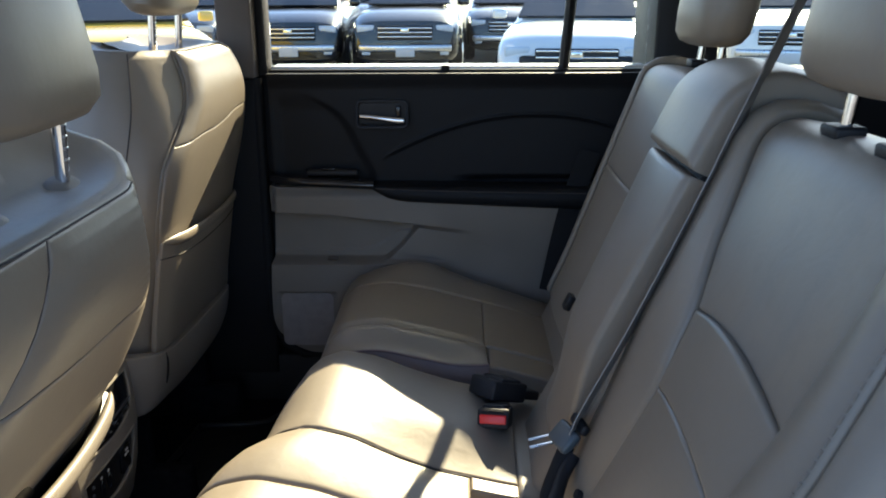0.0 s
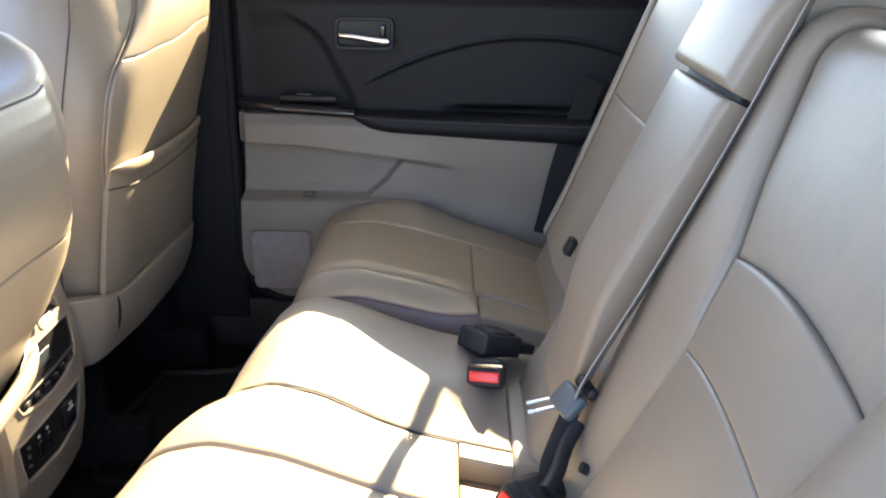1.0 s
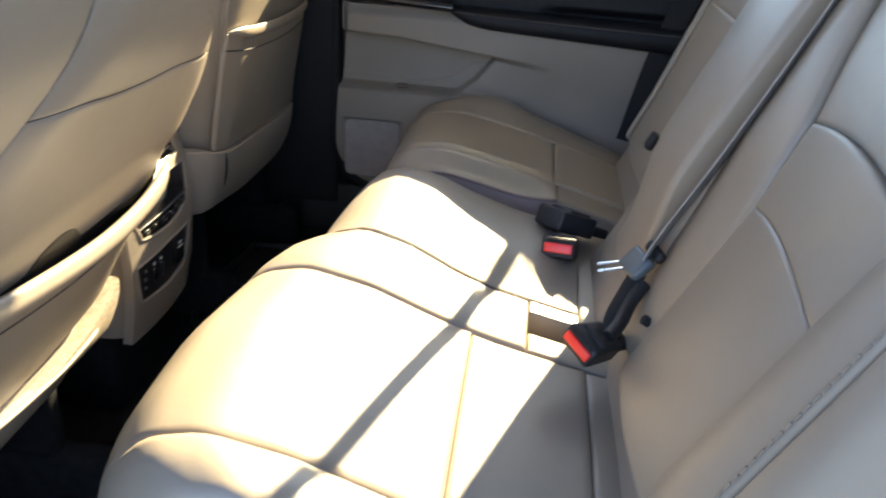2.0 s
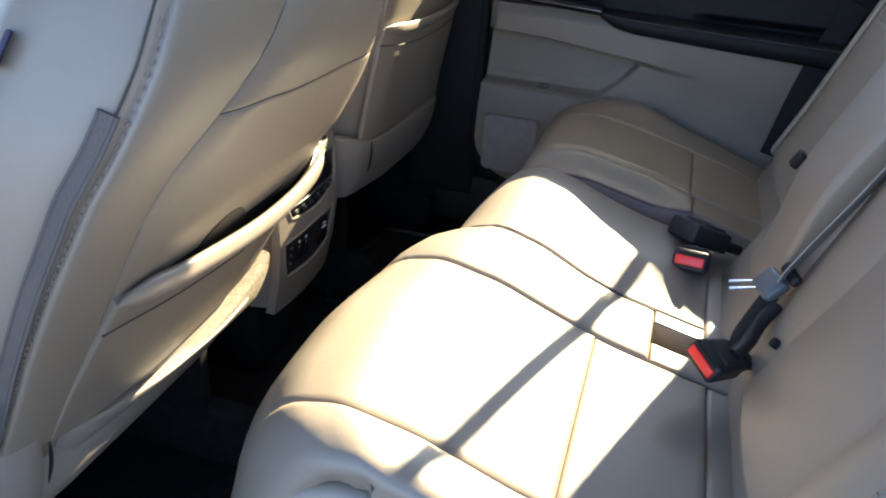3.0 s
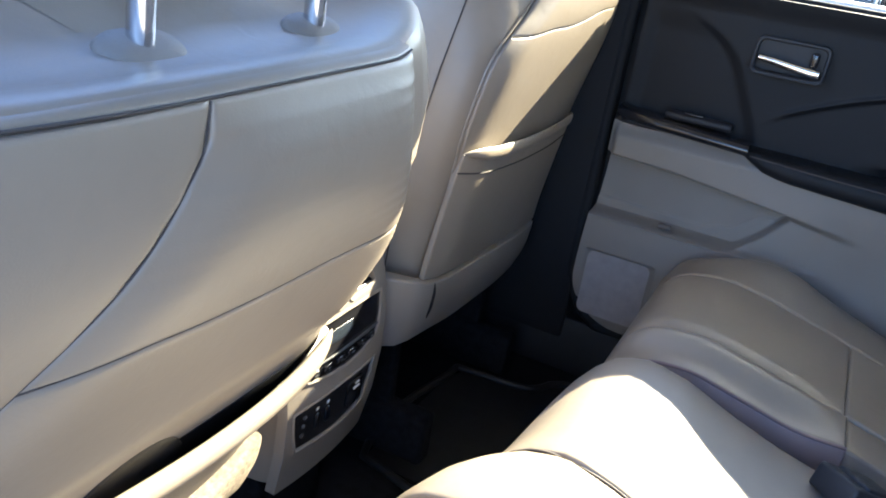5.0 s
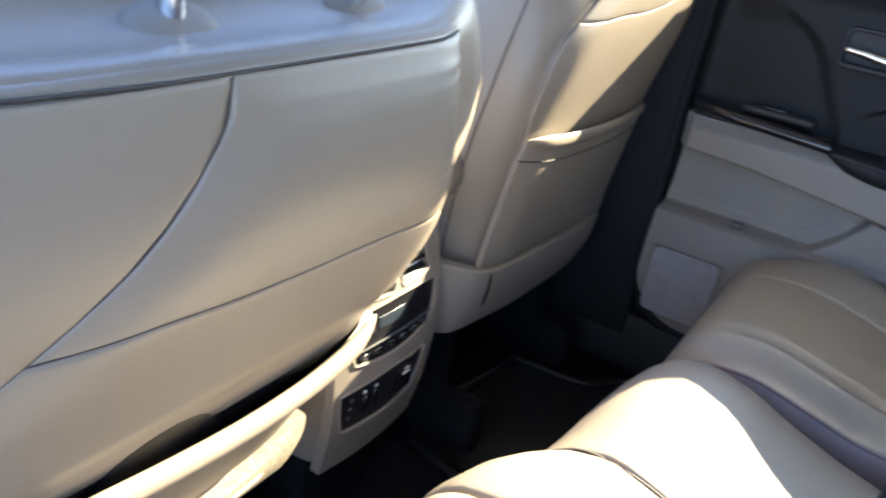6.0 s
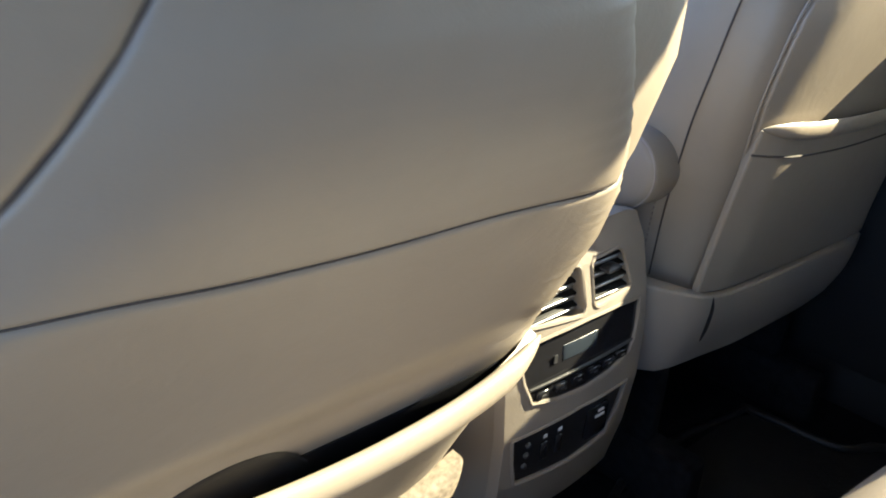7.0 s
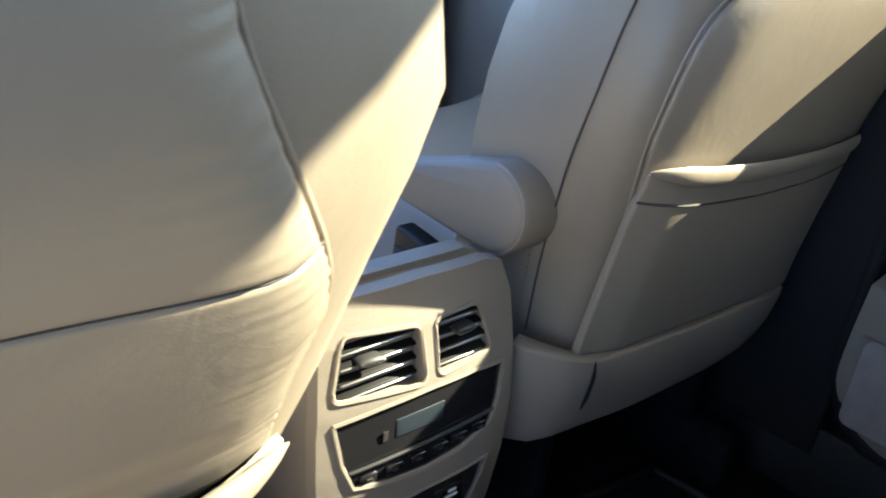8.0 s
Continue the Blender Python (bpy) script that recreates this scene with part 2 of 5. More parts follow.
def rbox(name, size, mat, parent=None, at=(0, 0, 0), turn=(0, 0, 0), bevel=0.004, label="", segs=2, taper=None):
    bm = bmesh.new()
    bmesh.ops.create_cube(bm, size=1.0)
    for v in bm.verts:
        if taper and v.co.z > 0:
            v.co.x *= taper[0]
            v.co.y *= taper[1]
        v.co = Vector((v.co.x * size[0], v.co.y * size[1], v.co.z * size[2]))
    if bevel:
        bmesh.ops.bevel(bm, geom=list(bm.edges), offset=bevel, segments=segs, profile=0.5, affect="EDGES")
    bm.transform(pose(*at, *turn))
    return part(name, bm, mat, parent, label)


def plate(name, outline, holes, put, depth, mat, parent=None, label="", bevel=0.0, cuts=0):
    """A flat board with holes. put(a, b, c) maps its plane and depth into the place."""
    bm = bmesh.new()
    edges = []
    for loop in [outline, *holes]:
        vs = [bm.verts.new((a, b, 0)) for a, b in loop]
        edges += [bm.edges.new((vs[i], vs[(i + 1) % len(vs)])) for i in range(len(vs))]
    bmesh.ops.triangle_fill(bm, use_beauty=True, use_dissolve=False, edges=edges)
    if cuts:
        bmesh.ops.subdivide_edges(bm, edges=list(bm.edges), cuts=cuts, use_grid_fill=True)
    faces = list(bm.faces)
    ret = bmesh.ops.extrude_face_region(bm, geom=faces)
    for g in ret["geom"]:
        if isinstance(g, bmesh.types.BMVert):
            g.co.z = depth
    if bevel:
        sharp = [e for e in bm.edges if len(e.link_faces) == 2 and e.calc_face_angle(0) > 1.0 and all(abs(v.co.z - depth) < 1e-6 for v in e.verts)]
        bmesh.ops.bevel(bm, geom=sharp, offset=bevel, segments=2, profile=0.5, affect="EDGES")
    for v in bm.verts:
        v.co = Vector(put(*v.co))
    return part(name, bm, mat, parent, label)


def rounded(x0, y0, x1, y1, r, n=4):
    pts = []
    for cx, cy, a0 in ((x1 - r, y1 - r, 0), (x0 + r, y1 - r, 90), (x0 + r, y0 + r, 180), (x1 - r, y0 + r, 270)):
        for k in range(n + 1):
            a = radians(a0 + 90 * k / n)
            pts.append((cx + r * math.cos(a), cy + r * math.sin(a)))
    return pts


def lerp(x, xs, ys):
    return float(np.interp(x, xs, ys))


def step(x, a, b):
    t = min(1.0, max(0.0, (x - a) / (b - a)))
    return t * t * (3 - 2 * t)


# ---- the vehicle's shell ----
MID = 1.255
FLOOR, BELT, ROOF = 0.42, 1.285, 1.93


def slab(name, x0, y0, z0, x1, y1, z1, mat, label, category, bevel=0.006, kind="structure"):
    ob = rbox(name, (x1 - x0, y1 - y0, z1 - z0), mat, None, ((x0 + x1) / 2, (y0 + y1) / 2, (z0 + z1) / 2), bevel=bevel)
    return tagged(ob, label, category, kind=kind)


slab("floor", -2.0, 0.42, FLOOR - 0.06, 2.3, 2.08, FLOOR, CARPET, "black carpet floor of the vehicle cabin", "floor")
slab("ceiling", -0.80, 0.40, ROOF, 2.3, 2.10, ROOF + 0.05, HEADLINER, "pale fabric headliner under the vehicle roof", "ceiling")
slab("wall_back", 2.3, 0.42, 0.36, 2.36, 2.08, ROOF + 0.05, SOFT_BLACK, "dark trim closing the cargo end of the cabin", "wall")
slab("wall_front", -2.1, 0.42, 0.30, -2.04, 2.08, 1.05, SOFT_BLACK, "dark bulkhead behind the dashboard", "wall")
# far side: sills, pillars and rails
slab("trim_sill_far", -2.0, 2.0, FLOOR - 0.06, 2.3, 2.10, 0.55, PLASTIC_DARK, "black plastic door sill along the floor", "sill trim")
slab("wall_far_front", -2.04, 2.03, 0.55, -0.68, 2.11, BELT - 0.02, PLASTIC, "greige lower panel of the front passenger door", "wall")
slab("wall_far_rear", 0.62, 2.02, 0.55, 2.3, 2.12, BELT, SOFT_BLACK, "dark side panel beside the third row", "wall")
slab("trim_roof_rail_far", -1.9, 2.045, 1.898, 2.3, 2.10, ROOF, HEADLINER, "pale trim along the roof rail above the side windows", "roof trim")
slab("trim_roof_rail_near", -1.9, 0.40, 1.872, 2.3, 0.46, ROOF, HEADLINER, "pale trim along the roof rail above the open door", "roof trim")
slab("pillar_middle_frame", -0.452, 2.02, 1.27, -0.432, 2.09, 1.91, SEAL, "black rear door window frame", "pillar")
slab("pillar_middle_low", -0.68, 1.992, 0.50, -0.448, 2.09, 1.27, SEAL, "black lower trim and seal of the pillar between the doors", "pillar")
slab("pillar_middle_high", -0.535, 1.985, 1.27, -0.452, 2.07, 1.91, TRIM_BROWN, "brown-grey upper trim of the pillar between the doors", "pillar")
slab("pillar_rear", 0.475, 1.97, 0.50, 0.62, 2.205, 1.91, PLASTIC_DARK, "black pillar behind the rear door", "pillar")
slab("pillar_end", 1.55, 1.97, BELT, 2.3, 2.12, 1.86, PLASTIC_DARK, "black rear corner pillar", "pillar")
# near side: middle pillar, front door and rear quarter round the open doorway
slab("pillar_near", -0.72, 0.38, 0.30, -0.60, 0.47, 1.86, SEAL, "black pillar beside the open rear doorway", "pillar")
slab("pillar_near_foot", -0.66, 0.38, 0.30, -0.506, 0.445, 0.915, SEAL, "black lower trim of the pillar beside the open doorway", "pillar", bevel=0.03)
slab("wall_near_front", -2.04, 0.40, 0.30, -0.72, 0.46, BELT, SOFT_BLACK, "dark inner face of the driver door", "wall")
slab("wall_near_rear", 0.75, 0.40, 0.30, 2.3, 0.50, 1.86, SOFT_BLACK, "dark side panel behind the open rear doorway", "wall")
slab("trim_sill_near", -0.53, 0.38, 0.30, 0.75, 0.50, FLOOR + 0.02, PLASTIC_DARK, "black sill of the open rear doorway", "sill trim")


def window(name, x0, x1, y, label, z1=1.905):
    w = thing(name, ((x0 + x1) / 2, y, BELT), label, "window", kind="structure")
    pane = rbox("pane", (x1 - x0, 0.004, z1 - BELT + 0.02), GLASS, w, ((x0 + x1) / 2, y, (z1 + BELT) / 2 - 0.01), bevel=0)
    pane.visible_shadow = False
    return w


win = window("window_1", -0.425, 0.475, 2.055, "clear rear door window with a black divider bar")
tube("divider_bar", [(0.277, 2.04, BELT), (0.292, 2.025, 1.5), (0.312, 2.0, 1.85)], 0.013, PLASTIC_DARK, win, "black window divider bar", flat=1.6)
rbox("sill", (0.90, 0.075, 0.020), PAINT_SILL, win, (0.025, 2.075, BELT - 0.002), bevel=0.004, label="pale painted sill strip")
rbox("lock_nub", (0.020, 0.014, 0.016), SEAL, win, (-0.005, 2.012, BELT + 0.004), bevel=0.004, label="black lock nub")
rbox("seal", (0.90, 0.012, 0.012), SEAL, win, (0.025, 2.012, BELT - 0.003), bevel=0.003)
window("window_2", -1.45, -0.54, 2.07, "clear front passenger door window")
window("window_3", 0.62, 1.55, 2.07, "clear quarter window beside the third row")


# ---- rear door on the far side ----
def soft_curve(x, xs, ys):
    return sum(lerp(x + d, xs, ys) for d in (-0.03, -0.015, 0.0, 0.015, 0.03)) / 5


def door_height(x, z):
    """How far the door lining stands into the cabin."""
    h = 0.020
    # bulging ledge under the armrest strip
    low_edge = lerp(x, [-0.45, -0.30, -0.08, 0.05, 0.20, 0.62], [0.942, 0.936, 0.912, 0.895, 0.890, 0.890])
    ledge = step(z, low_edge - 0.006, low_edge + 0.012) * step(x, -0.436, -0.415)
    fade = step(x, -0.10, 0.08)
    h += 0.032 * (1 - 0.5 * step(z, 0.985, 1.012)) * (ledge * (1 - fade) + step(z, 0.78, 0.99) * fade)
    # recessed pocket wall between the ledge and the shelf
    right = lerp(z, [0.80, 0.828, 0.86, 0.905, 0.93], [-0.20, -0.150, -0.115, -0.080, -0.070])
    h -= 0.036 * step(x, right + 0.008, right - 0.003) * step(z, low_edge + 0.008, low_edge - 0.004) * step(z, 0.812, 0.822)
    # liner curve inside the pocket
    liner = lerp(x, [-0.45, -0.22, -0.17, -0.125], [0.842, 0.838, 0.852, 0.89])
    h += 0.004 * step(z, liner + 0.003, liner - 0.002) * step(x, right + 0.004, right - 0.004) * step(z, 0.81, 0.815)
    # shelf lip and the bulging lower half
    h += 0.016 * step(z, 0.824, 0.814) * step(x, 0.02, -0.10) * step(z, 0.55, 0.66)
    # field behind the pocket, falling away to the rear
    h -= 0.008 * step(x, 0.10, 0.45)
    # sunk mesh
    h -= 0.006 * step(x, -0.432, -0.424) * step(x, -0.28, -0.292) * step(z, 0.585, 0.595) * step(z, 0.742, 0.732)
    return h


def upper_height(x, z):
    h = 0.012 + 0.012 * step(z, 1.24, 1.285)
    # sunk field ahead of the handle
    fx = step(x, -0.420, -0.395) * step(x, soft_curve(z, [1.04, 1.10, 1.17, 1.21, 1.25], [-0.165, -0.200, -0.230, -0.275, -0.36]), soft_curve(z, [1.04, 1.10, 1.17, 1.21, 1.25], [-0.195, -0.230, -0.260, -0.305, -0.39]))
    h -= 0.007 * fx * step(z, 1.245, 1.190)
    # insert under the curved line
    line = soft_curve(x, [-0.18, -0.165, -0.09, -0.017, 0.07, 0.153, 0.25, 0.33, 0.40, 0.5], [1.05, 1.075, 1.112, 1.143, 1.168, 1.180, 1.182, 1.172, 1.152, 1.12])
    h -= 0.003 * step(z, line + 0.008, line - 0.010) * step(x, -0.178, -0.10)
    h += 0.0045 * math.exp(-((z - line - 0.003) / 0.0045) ** 2) * step(x, -0.16, -0.12)
    # deep grip behind the armrest
    h -= 0.02 * step(x, 0.0, 0.10) * step(z, 1.04, 1.02)
    return h


def relief(name, fn, x0, x1, z0, z1, nx, nz, mat, parent, base=2.005, inside=None, label=""):
    bm = bmesh.new()
    grid = {}
    for i in range(nx + 1):
        for j in range(nz + 1):
            x, z = x0 + (x1 - x0) * i / nx, z0 + (z1 - z0) * j / nz
            if inside:
                x, z = inside(x, z)
            grid[i, j] = bm.verts.new((x, base - fn(x, z), z))
    for i in range(nx):
        for j in range(nz):
            bm.faces.new((grid[i, j], grid[i + 1, j], grid[i + 1, j + 1], grid[i, j + 1]))
    rim = [(i, 0) for i in range(nx + 1)] + [(nx, j) for j in range(1, nz + 1)] + [(i, nz) for i in range(nx - 1, -1, -1)] + [(0, j) for j in range(nz - 1, 0, -1)]
    back = [bm.verts.new((grid[k].co.x, base + 0.03, grid[k].co.z)) for k in rim]
    for k in range(len(rim)):
        k2 = (k + 1) % len(rim)
        bm.faces.new((grid[rim[k]], grid[rim[k2]], back[k2], back[k]))
    return part(name, bm, mat, parent, label)


def door_outline(x, z):
    """Rounds the lower front corner of the lining."""
    drop = min(0.12, max(0.0, 0.685 - z))
    return x + (0.12 - math.sqrt(0.0144 - drop * drop)) * step(x, 0.0, -0.45) - 0.010 * step(z, 0.95, 0.70) * step(x, 0.0, -0.4), z


door = thing("door_1", (0.05, 2.05, 0.50), "closed rear door lined in black vinyl above and greige plastic below", "door", kind="structure")
relief("lower_lining", door_height, -0.436, 0.62, 0.565, 1.012, 300, 190, PLASTIC, door, inside=door_outline, label="greige moulded lower door lining with a map pocket")
relief("upper_lining", upper_height, -0.425, 0.62, 1.012, BELT - 0.004, 220, 110, SOFT_BLACK, door, label="black soft upper door lining")
rbox("outer_panel", (1.10, 0.05, 0.80), PLASTIC_DARK, door, (0.085, 2.066, 0.888), bevel=0.01, label="dark outer skin")
tube("lining_seal", [(-0.452, 2.0, 1.27), (-0.458, 2.0, 0.72), (-0.452, 2.0, 0.66), (-0.425, 2.0, 0.595), (-0.38, 2.0, 0.562), (-0.30, 2.0, 0.555), (0.5, 2.0, 0.555)], 0.012, SEAL, door, "black rubber seal")
# speaker mesh
plate("speaker_mesh", rounded(-0.424, 0.592, -0.292, 0.735, 0.015), [], lambda a, b, c: (a, 1.9745 - c - 0.0 * b, b), 0.002,
      material("speaker_mesh", (0.30, 0.27, 0.255), 0.7, vary=0.1, scale=40, bump=1.0, bump_scale=700), door, "greige perforated speaker mesh")
rbox("pocket_clip", (0.026, 0.014, 0.010), TRIM_BROWN, door, (-0.288, 1.978, 0.828), bevel=0.004)
# glossy strip ahead of the armrest
loft("switch_strip", [[(x, 1.985 - 0.030 * w + 0.03 * k[0] / 0.02, 1.027 - 0.0 * w + zoff + k[1]) for k in oval(12, 0.02, 0.012)]
                      for x, w, zoff in ((-0.425, 0.25, 0.010), (-0.40, 0.8, 0.008), (-0.34, 1.0, 0.005), (-0.26, 1.0, 0.001), (-0.175, 1.0, -0.003))],
     GLOSS_BLACK, door, "glossy black trim strip")
rbox("window_switch", (0.125, 0.030, 0.014), PLASTIC_DARK, door, (-0.275, 1.962, 1.051), bevel=0.006, segs=3, label="black window switch plate")
rbox("switch_lip", (0.035, 0.012, 0.004), GLOSS_BLACK, door, (-0.285, 1.960, 1.0595), bevel=0.0015, label="glossy black window switch")
# armrest
arm = []
for i in range(25):
    x = -0.192 + 0.60 * i / 24
    tip = step(x, -0.194, -0.12)
    top = 1.024 - 0.012 * (x + 0.19)
    bot = lerp(x, [-0.192, -0.15, -0.10, 0.1, 0.42], [1.016, 0.990, 0.980, 0.970, 0.957])
    out_y = 1.928 + 0.022 * (1 - tip)
    zc, hh = (top + bot) / 2, (top - bot) / 2
    arm.append([(x, 1.975 + k[0] * (1.975 - out_y) / 0.05, zc + k[1] * hh) for k in oval(16, 0.05, 1.0, 3.5)])
armrest = loft("armrest", arm, SOFT_BLACK, door, "black padded armrest")
tube("armrest_seam", [(-0.17, 1.936, 1.016), (-0.05, 1.928, 1.013), (0.15, 1.926, 1.009), (0.40, 1.926, 1.005)], 0.0016, THREAD, armrest, sides=6)
# inside handle
rec = rounded(-0.218, 1.155, -0.092, 1.220, 0.014)
handle = plate("handle_surround", rec, [rounded(-0.211, 1.162, -0.099, 1.213, 0.010)], lambda a, b, c: (a, 1.992 - c - 0.02 * step(b, 1.20, 1.15), b), 0.010, PLASTIC_DARK, door, "black door handle surround", bevel=0.002)
plate("handle_cup", rounded(-0.211, 1.162, -0.099, 1.213, 0.010), [], lambda a, b, c: (a, 1.990 - c, b), 0.003, PLASTIC_DARK, handle)
loft("handle_lever", [[(x + 0.010, 1.972 - 0.004 * math.sin((x + 0.217) * 20) + k[0], z + 0.005 + k[1]) for k in oval(12, 0.007, h)]
                      for x, z, h in ((-0.217, 1.1785, 0.005), (-0.19, 1.176, 0.0065), (-0.15, 1.171, 0.007), (-0.125, 1.168, 0.008), (-0.113, 1.168, 0.007))], CHROME, handle, "chrome door handle lever")
rbox("lock_tab", (0.014, 0.012, 0.026), GLOSS_BLACK, handle, (-0.116, 1.977, 1.194), bevel=0.004, label="black lock tab")


# ---- front seats ----
SEAT_W = [0.0, 0.10, 0.216, 0.30, 0.388, 0.46, 0.52, 0.554, 0.5575, 0.560, 0.561]
U_IN = (SEAT_W, [0.255, 0.257, 0.258, 0.245, 0.228, 0.215, 0.193, 0.173, 0.163, 0.140, 0.100])
BULGE = (SEAT_W, [0.0, 0.006, 0.017, 0.0255, 0.0325, 0.037, 0.023, 0.005, -0.010, -0.028, -0.055])
FINE_W = [0.01 * i for i in range(53)]
BULGE = (FINE_W + [0.54, 0.554] + SEAT_W[8:], [sum(lerp(w + d, *BULGE) for d in (-0.036, -0.024, -0.012, 0.0, 0.012, 0.024, 0.036)) / 7 for w in FINE_W] + [0.012, 0.004] + BULGE[1][8:])
SEAM_W = [0.0, 0.10, 0.216, 0.26, 0.31, 0.36, 0.39, 0.43, 0.46, 0.50, 0.52, 0.554, 0.5575, 0.560, 0.561]
CLIMB = 0.0010
THICK = (SEAT_W, [1.0, 1.0, 1.0, 1.0, 1.0, 1.0, 0.97, 0.92, 0.80, 0.55, 0.12])


def front_seat(base, tilt, mirror, label, flare, inner_u, outer_u, deep, head_u, curved, mouth, gape, trim, shield, trim_h, headrest_up=0.0, flap=False, head_tilt=None):
    """A front seat seen from behind. base: foot of the back's rear face; mirror: +1 with its inner side towards +y, -1 the other way."""
    seat = thing("bucket_seat", (base[0] - 0.25, base[1], FLOOR), label, "car seat", "front seats")
    U_OUT, U_SEAM = (SEAT_W, outer_u), (SEAM_W, inner_u)
    frame_m = pose(*base, 0, tilt, 0)
    rot = frame_m.to_3x3()

    def at_raw(u, w, d):
        return frame_m @ Vector((d, mirror * u, w))

    def at(u, w, d):
        """Above the upper seam the surface rounds over towards the front."""
        k = min(1.0, max(0.0, (w - 0.554) / 0.007))
        return at_raw(u, w - 0.024 * k ** 2.5, d)

    def edge(u, w):
        return lerp(w, *(U_SEAM if u >= 0 else U_OUT))

    def rear(u, w):
        s = min(1.0, abs(u) / edge(u, w))
        return lerp(w, *BULGE) - 0.008 * s ** 12

    def on(u, w, off=0.005):
        return at(u, w, rear(u, w) + off)

    def half_loop(w, s):
        e = edge(s, w)
        k = lerp(w, *THICK)
        f = lerp(w, *U_IN) + flare * k * lerp(w, [0.0, 0.12, 0.3, 0.45, 0.591], [0.6, 0.9, 1.0, 1.35, 0.9]) - e
        pts = ((0.0, 0.0), (0.35 * e, -0.0005), (0.7 * e, -0.002), (0.9 * e, -0.006), (e, -0.011), (e + 0.42 * f, -0.026), (e + 0.8 * f, -0.050), (e + f, -0.085),
               (e + 0.92 * f, -0.125), (e + 0.45 * f, -0.160), (e - 0.05, -0.168), (0.55 * e, -0.135), (0.0, -0.125))
        if s < 0:
            pts = ((0.0, 0.0), (0.35 * e, -0.0005), (0.7 * e, -0.002), (0.9 * e, -0.006), (e, -0.012), (e + 0.006, -0.024), (e + 0.009, -0.042), (e + 0.009, -0.075),
                   (e + 0.002, -0.112), (e - 0.022, -0.142), (e - 0.07, -0.155), (0.55 * e, -0.145), (0.0, -0.125))
        return [(s * u, d * k * (1.0 if d > -0.02 else deep)) for u, d in pts]

    loops = []
    for w in (-0.02, 0.0, 0.06, 0.13, 0.2, 0.26, 0.32, 0.388, 0.44, 0.48, 0.52, 0.54, 0.554, 0.556, 0.5575, 0.559, 0.560, 0.5606, 0.561):
        wc = max(w, 0)
        b = lerp(wc, *BULGE)
        inner_pts, outer_pts = half_loop(wc, 1), half_loop(wc, -1)
        ring = inner_pts + outer_pts[-2:0:-1]
        loops.append([at(u, w, d + b) for u, d in ring])
    back = loft("backrest", loops, LEATHER, seat)

    # seams that bound the panels: u against w
    cw, cu = [0.0, 0.106, 0.218, 0.287, 0.345, 0.385, 0.418, 0.448, 0.474, 0.508, 0.535, 0.554], [-0.172, -0.185, -0.200, -0.206, -0.207, -0.196, -0.166, -0.129, -0.100, -0.071, -0.052, -0.050]

    def left(w):
        return lerp(w, cw, cu) if curved else far_left(w)

    def right(w):
        return 0.992 * lerp(w, *U_SEAM)

    def far_left(w):
        return -0.992 * lerp(w, *U_OUT)

    def stuffed(u, w):
        """The panels of the reclined seat swell between their seams and roll over into the inner one."""
        if not curved:
            return 0.011 * (1 - math.exp(-(max(0.0, right(w) - u) / 0.026) ** 1.7)) * step(w, 0.20, 0.40) * step(w, 0.558, 0.54)
        away, start = max(0.0, right(w) - u), max(0.0, u - left(w))
        return 0.0085 * (1 - math.exp(-(away / 0.014) ** 1.3)) * (1 - math.exp(-(start / 0.03) ** 1.5)) * step(w, 0.25, 0.31) * step(w, 0.555, 0.52)

    def panel(name, ulo, uhi, wlo, whi, n=(12, 12), puff=0.0006, puckers=False):
        """Borders: u limits as functions of w, w limits as functions of the share across."""
        def fn(p, q):
            w = wlo(p) + (whi(p) - wlo(p)) * q
            u = ulo(w) + (uhi(w) - ulo(w)) * p
            ripple = 0.0
            if puckers:
                away = (1 - p) * (uhi(w) - ulo(w))
                ripple = 0.0009 * math.exp(-away / 0.022) * math.sin(w * 640 + 2.2 * math.sin(w * 61)) * (0.6 + 0.4 * math.sin(w * 97 + 1))
            return on(u, w, 0.005 + ripple + stuffed(u, w))
        return pad(name, fn, LEATHER, seat, rot @ Vector((1, 0, 0)), n, roll=0.0045, drop=0.0028, thick=0.012, puff=puff)

    def seam_of_share(p):
        u = left(0.39) + (right(0.39) - left(0.39)) * p
        return soft_curve(u, [-0.17, -0.12, -0.055, 0.036, 0.10, 0.225], [0.431, 0.433, 0.424, 0.418, 0.418, 0.406] if curved else [0.420, 0.419, 0.407, 0.400, 0.4025, 0.394])

    panel("back_panel", left, right, seam_of_share, lambda p: 0.554, (26, 70 if curved else 14), puckers=curved)
    panel("back_panel", left, right, lambda p: 0.03, seam_of_share, (26, 110 if curved else 16), puckers=curved)
    if curved:
        panel("side_panel", far_left, left, lambda p: 0.03, lambda p: 0.554 + CLIMB * step(0.41 - 0.41 * p, 0.0, 0.38), (12, 26))

    def cap(p, q):
        w0 = 0.554 + CLIMB * step(0.41 - p, 0.0, 0.38) * curved
        w = w0 + (0.5608 - w0) * math.sin(math.pi * q / 2)
        lo, hi = -0.995 * lerp(w, *U_OUT), 0.995 * lerp(w, *U_SEAM)
        return on(lo + (hi - lo) * p, w, 0.004)
    pad("top_panel", cap, LEATHER, seat, rot @ Vector((1, 0, 1)), (22, 12), roll=0.0035, drop=0.003, thick=0.010, edges="b")
    tube("piping", [on(right(w) * 1.004, w, 0.001 if curved else -0.0012) for w in (0.0, 0.05, 0.1, 0.15, 0.2, 0.25, 0.3, 0.34, 0.37, 0.40, 0.43, 0.46, 0.50, 0.552)], 0.0017, LEATHER, seat, sides=8)
    stitch_mesh = [None]

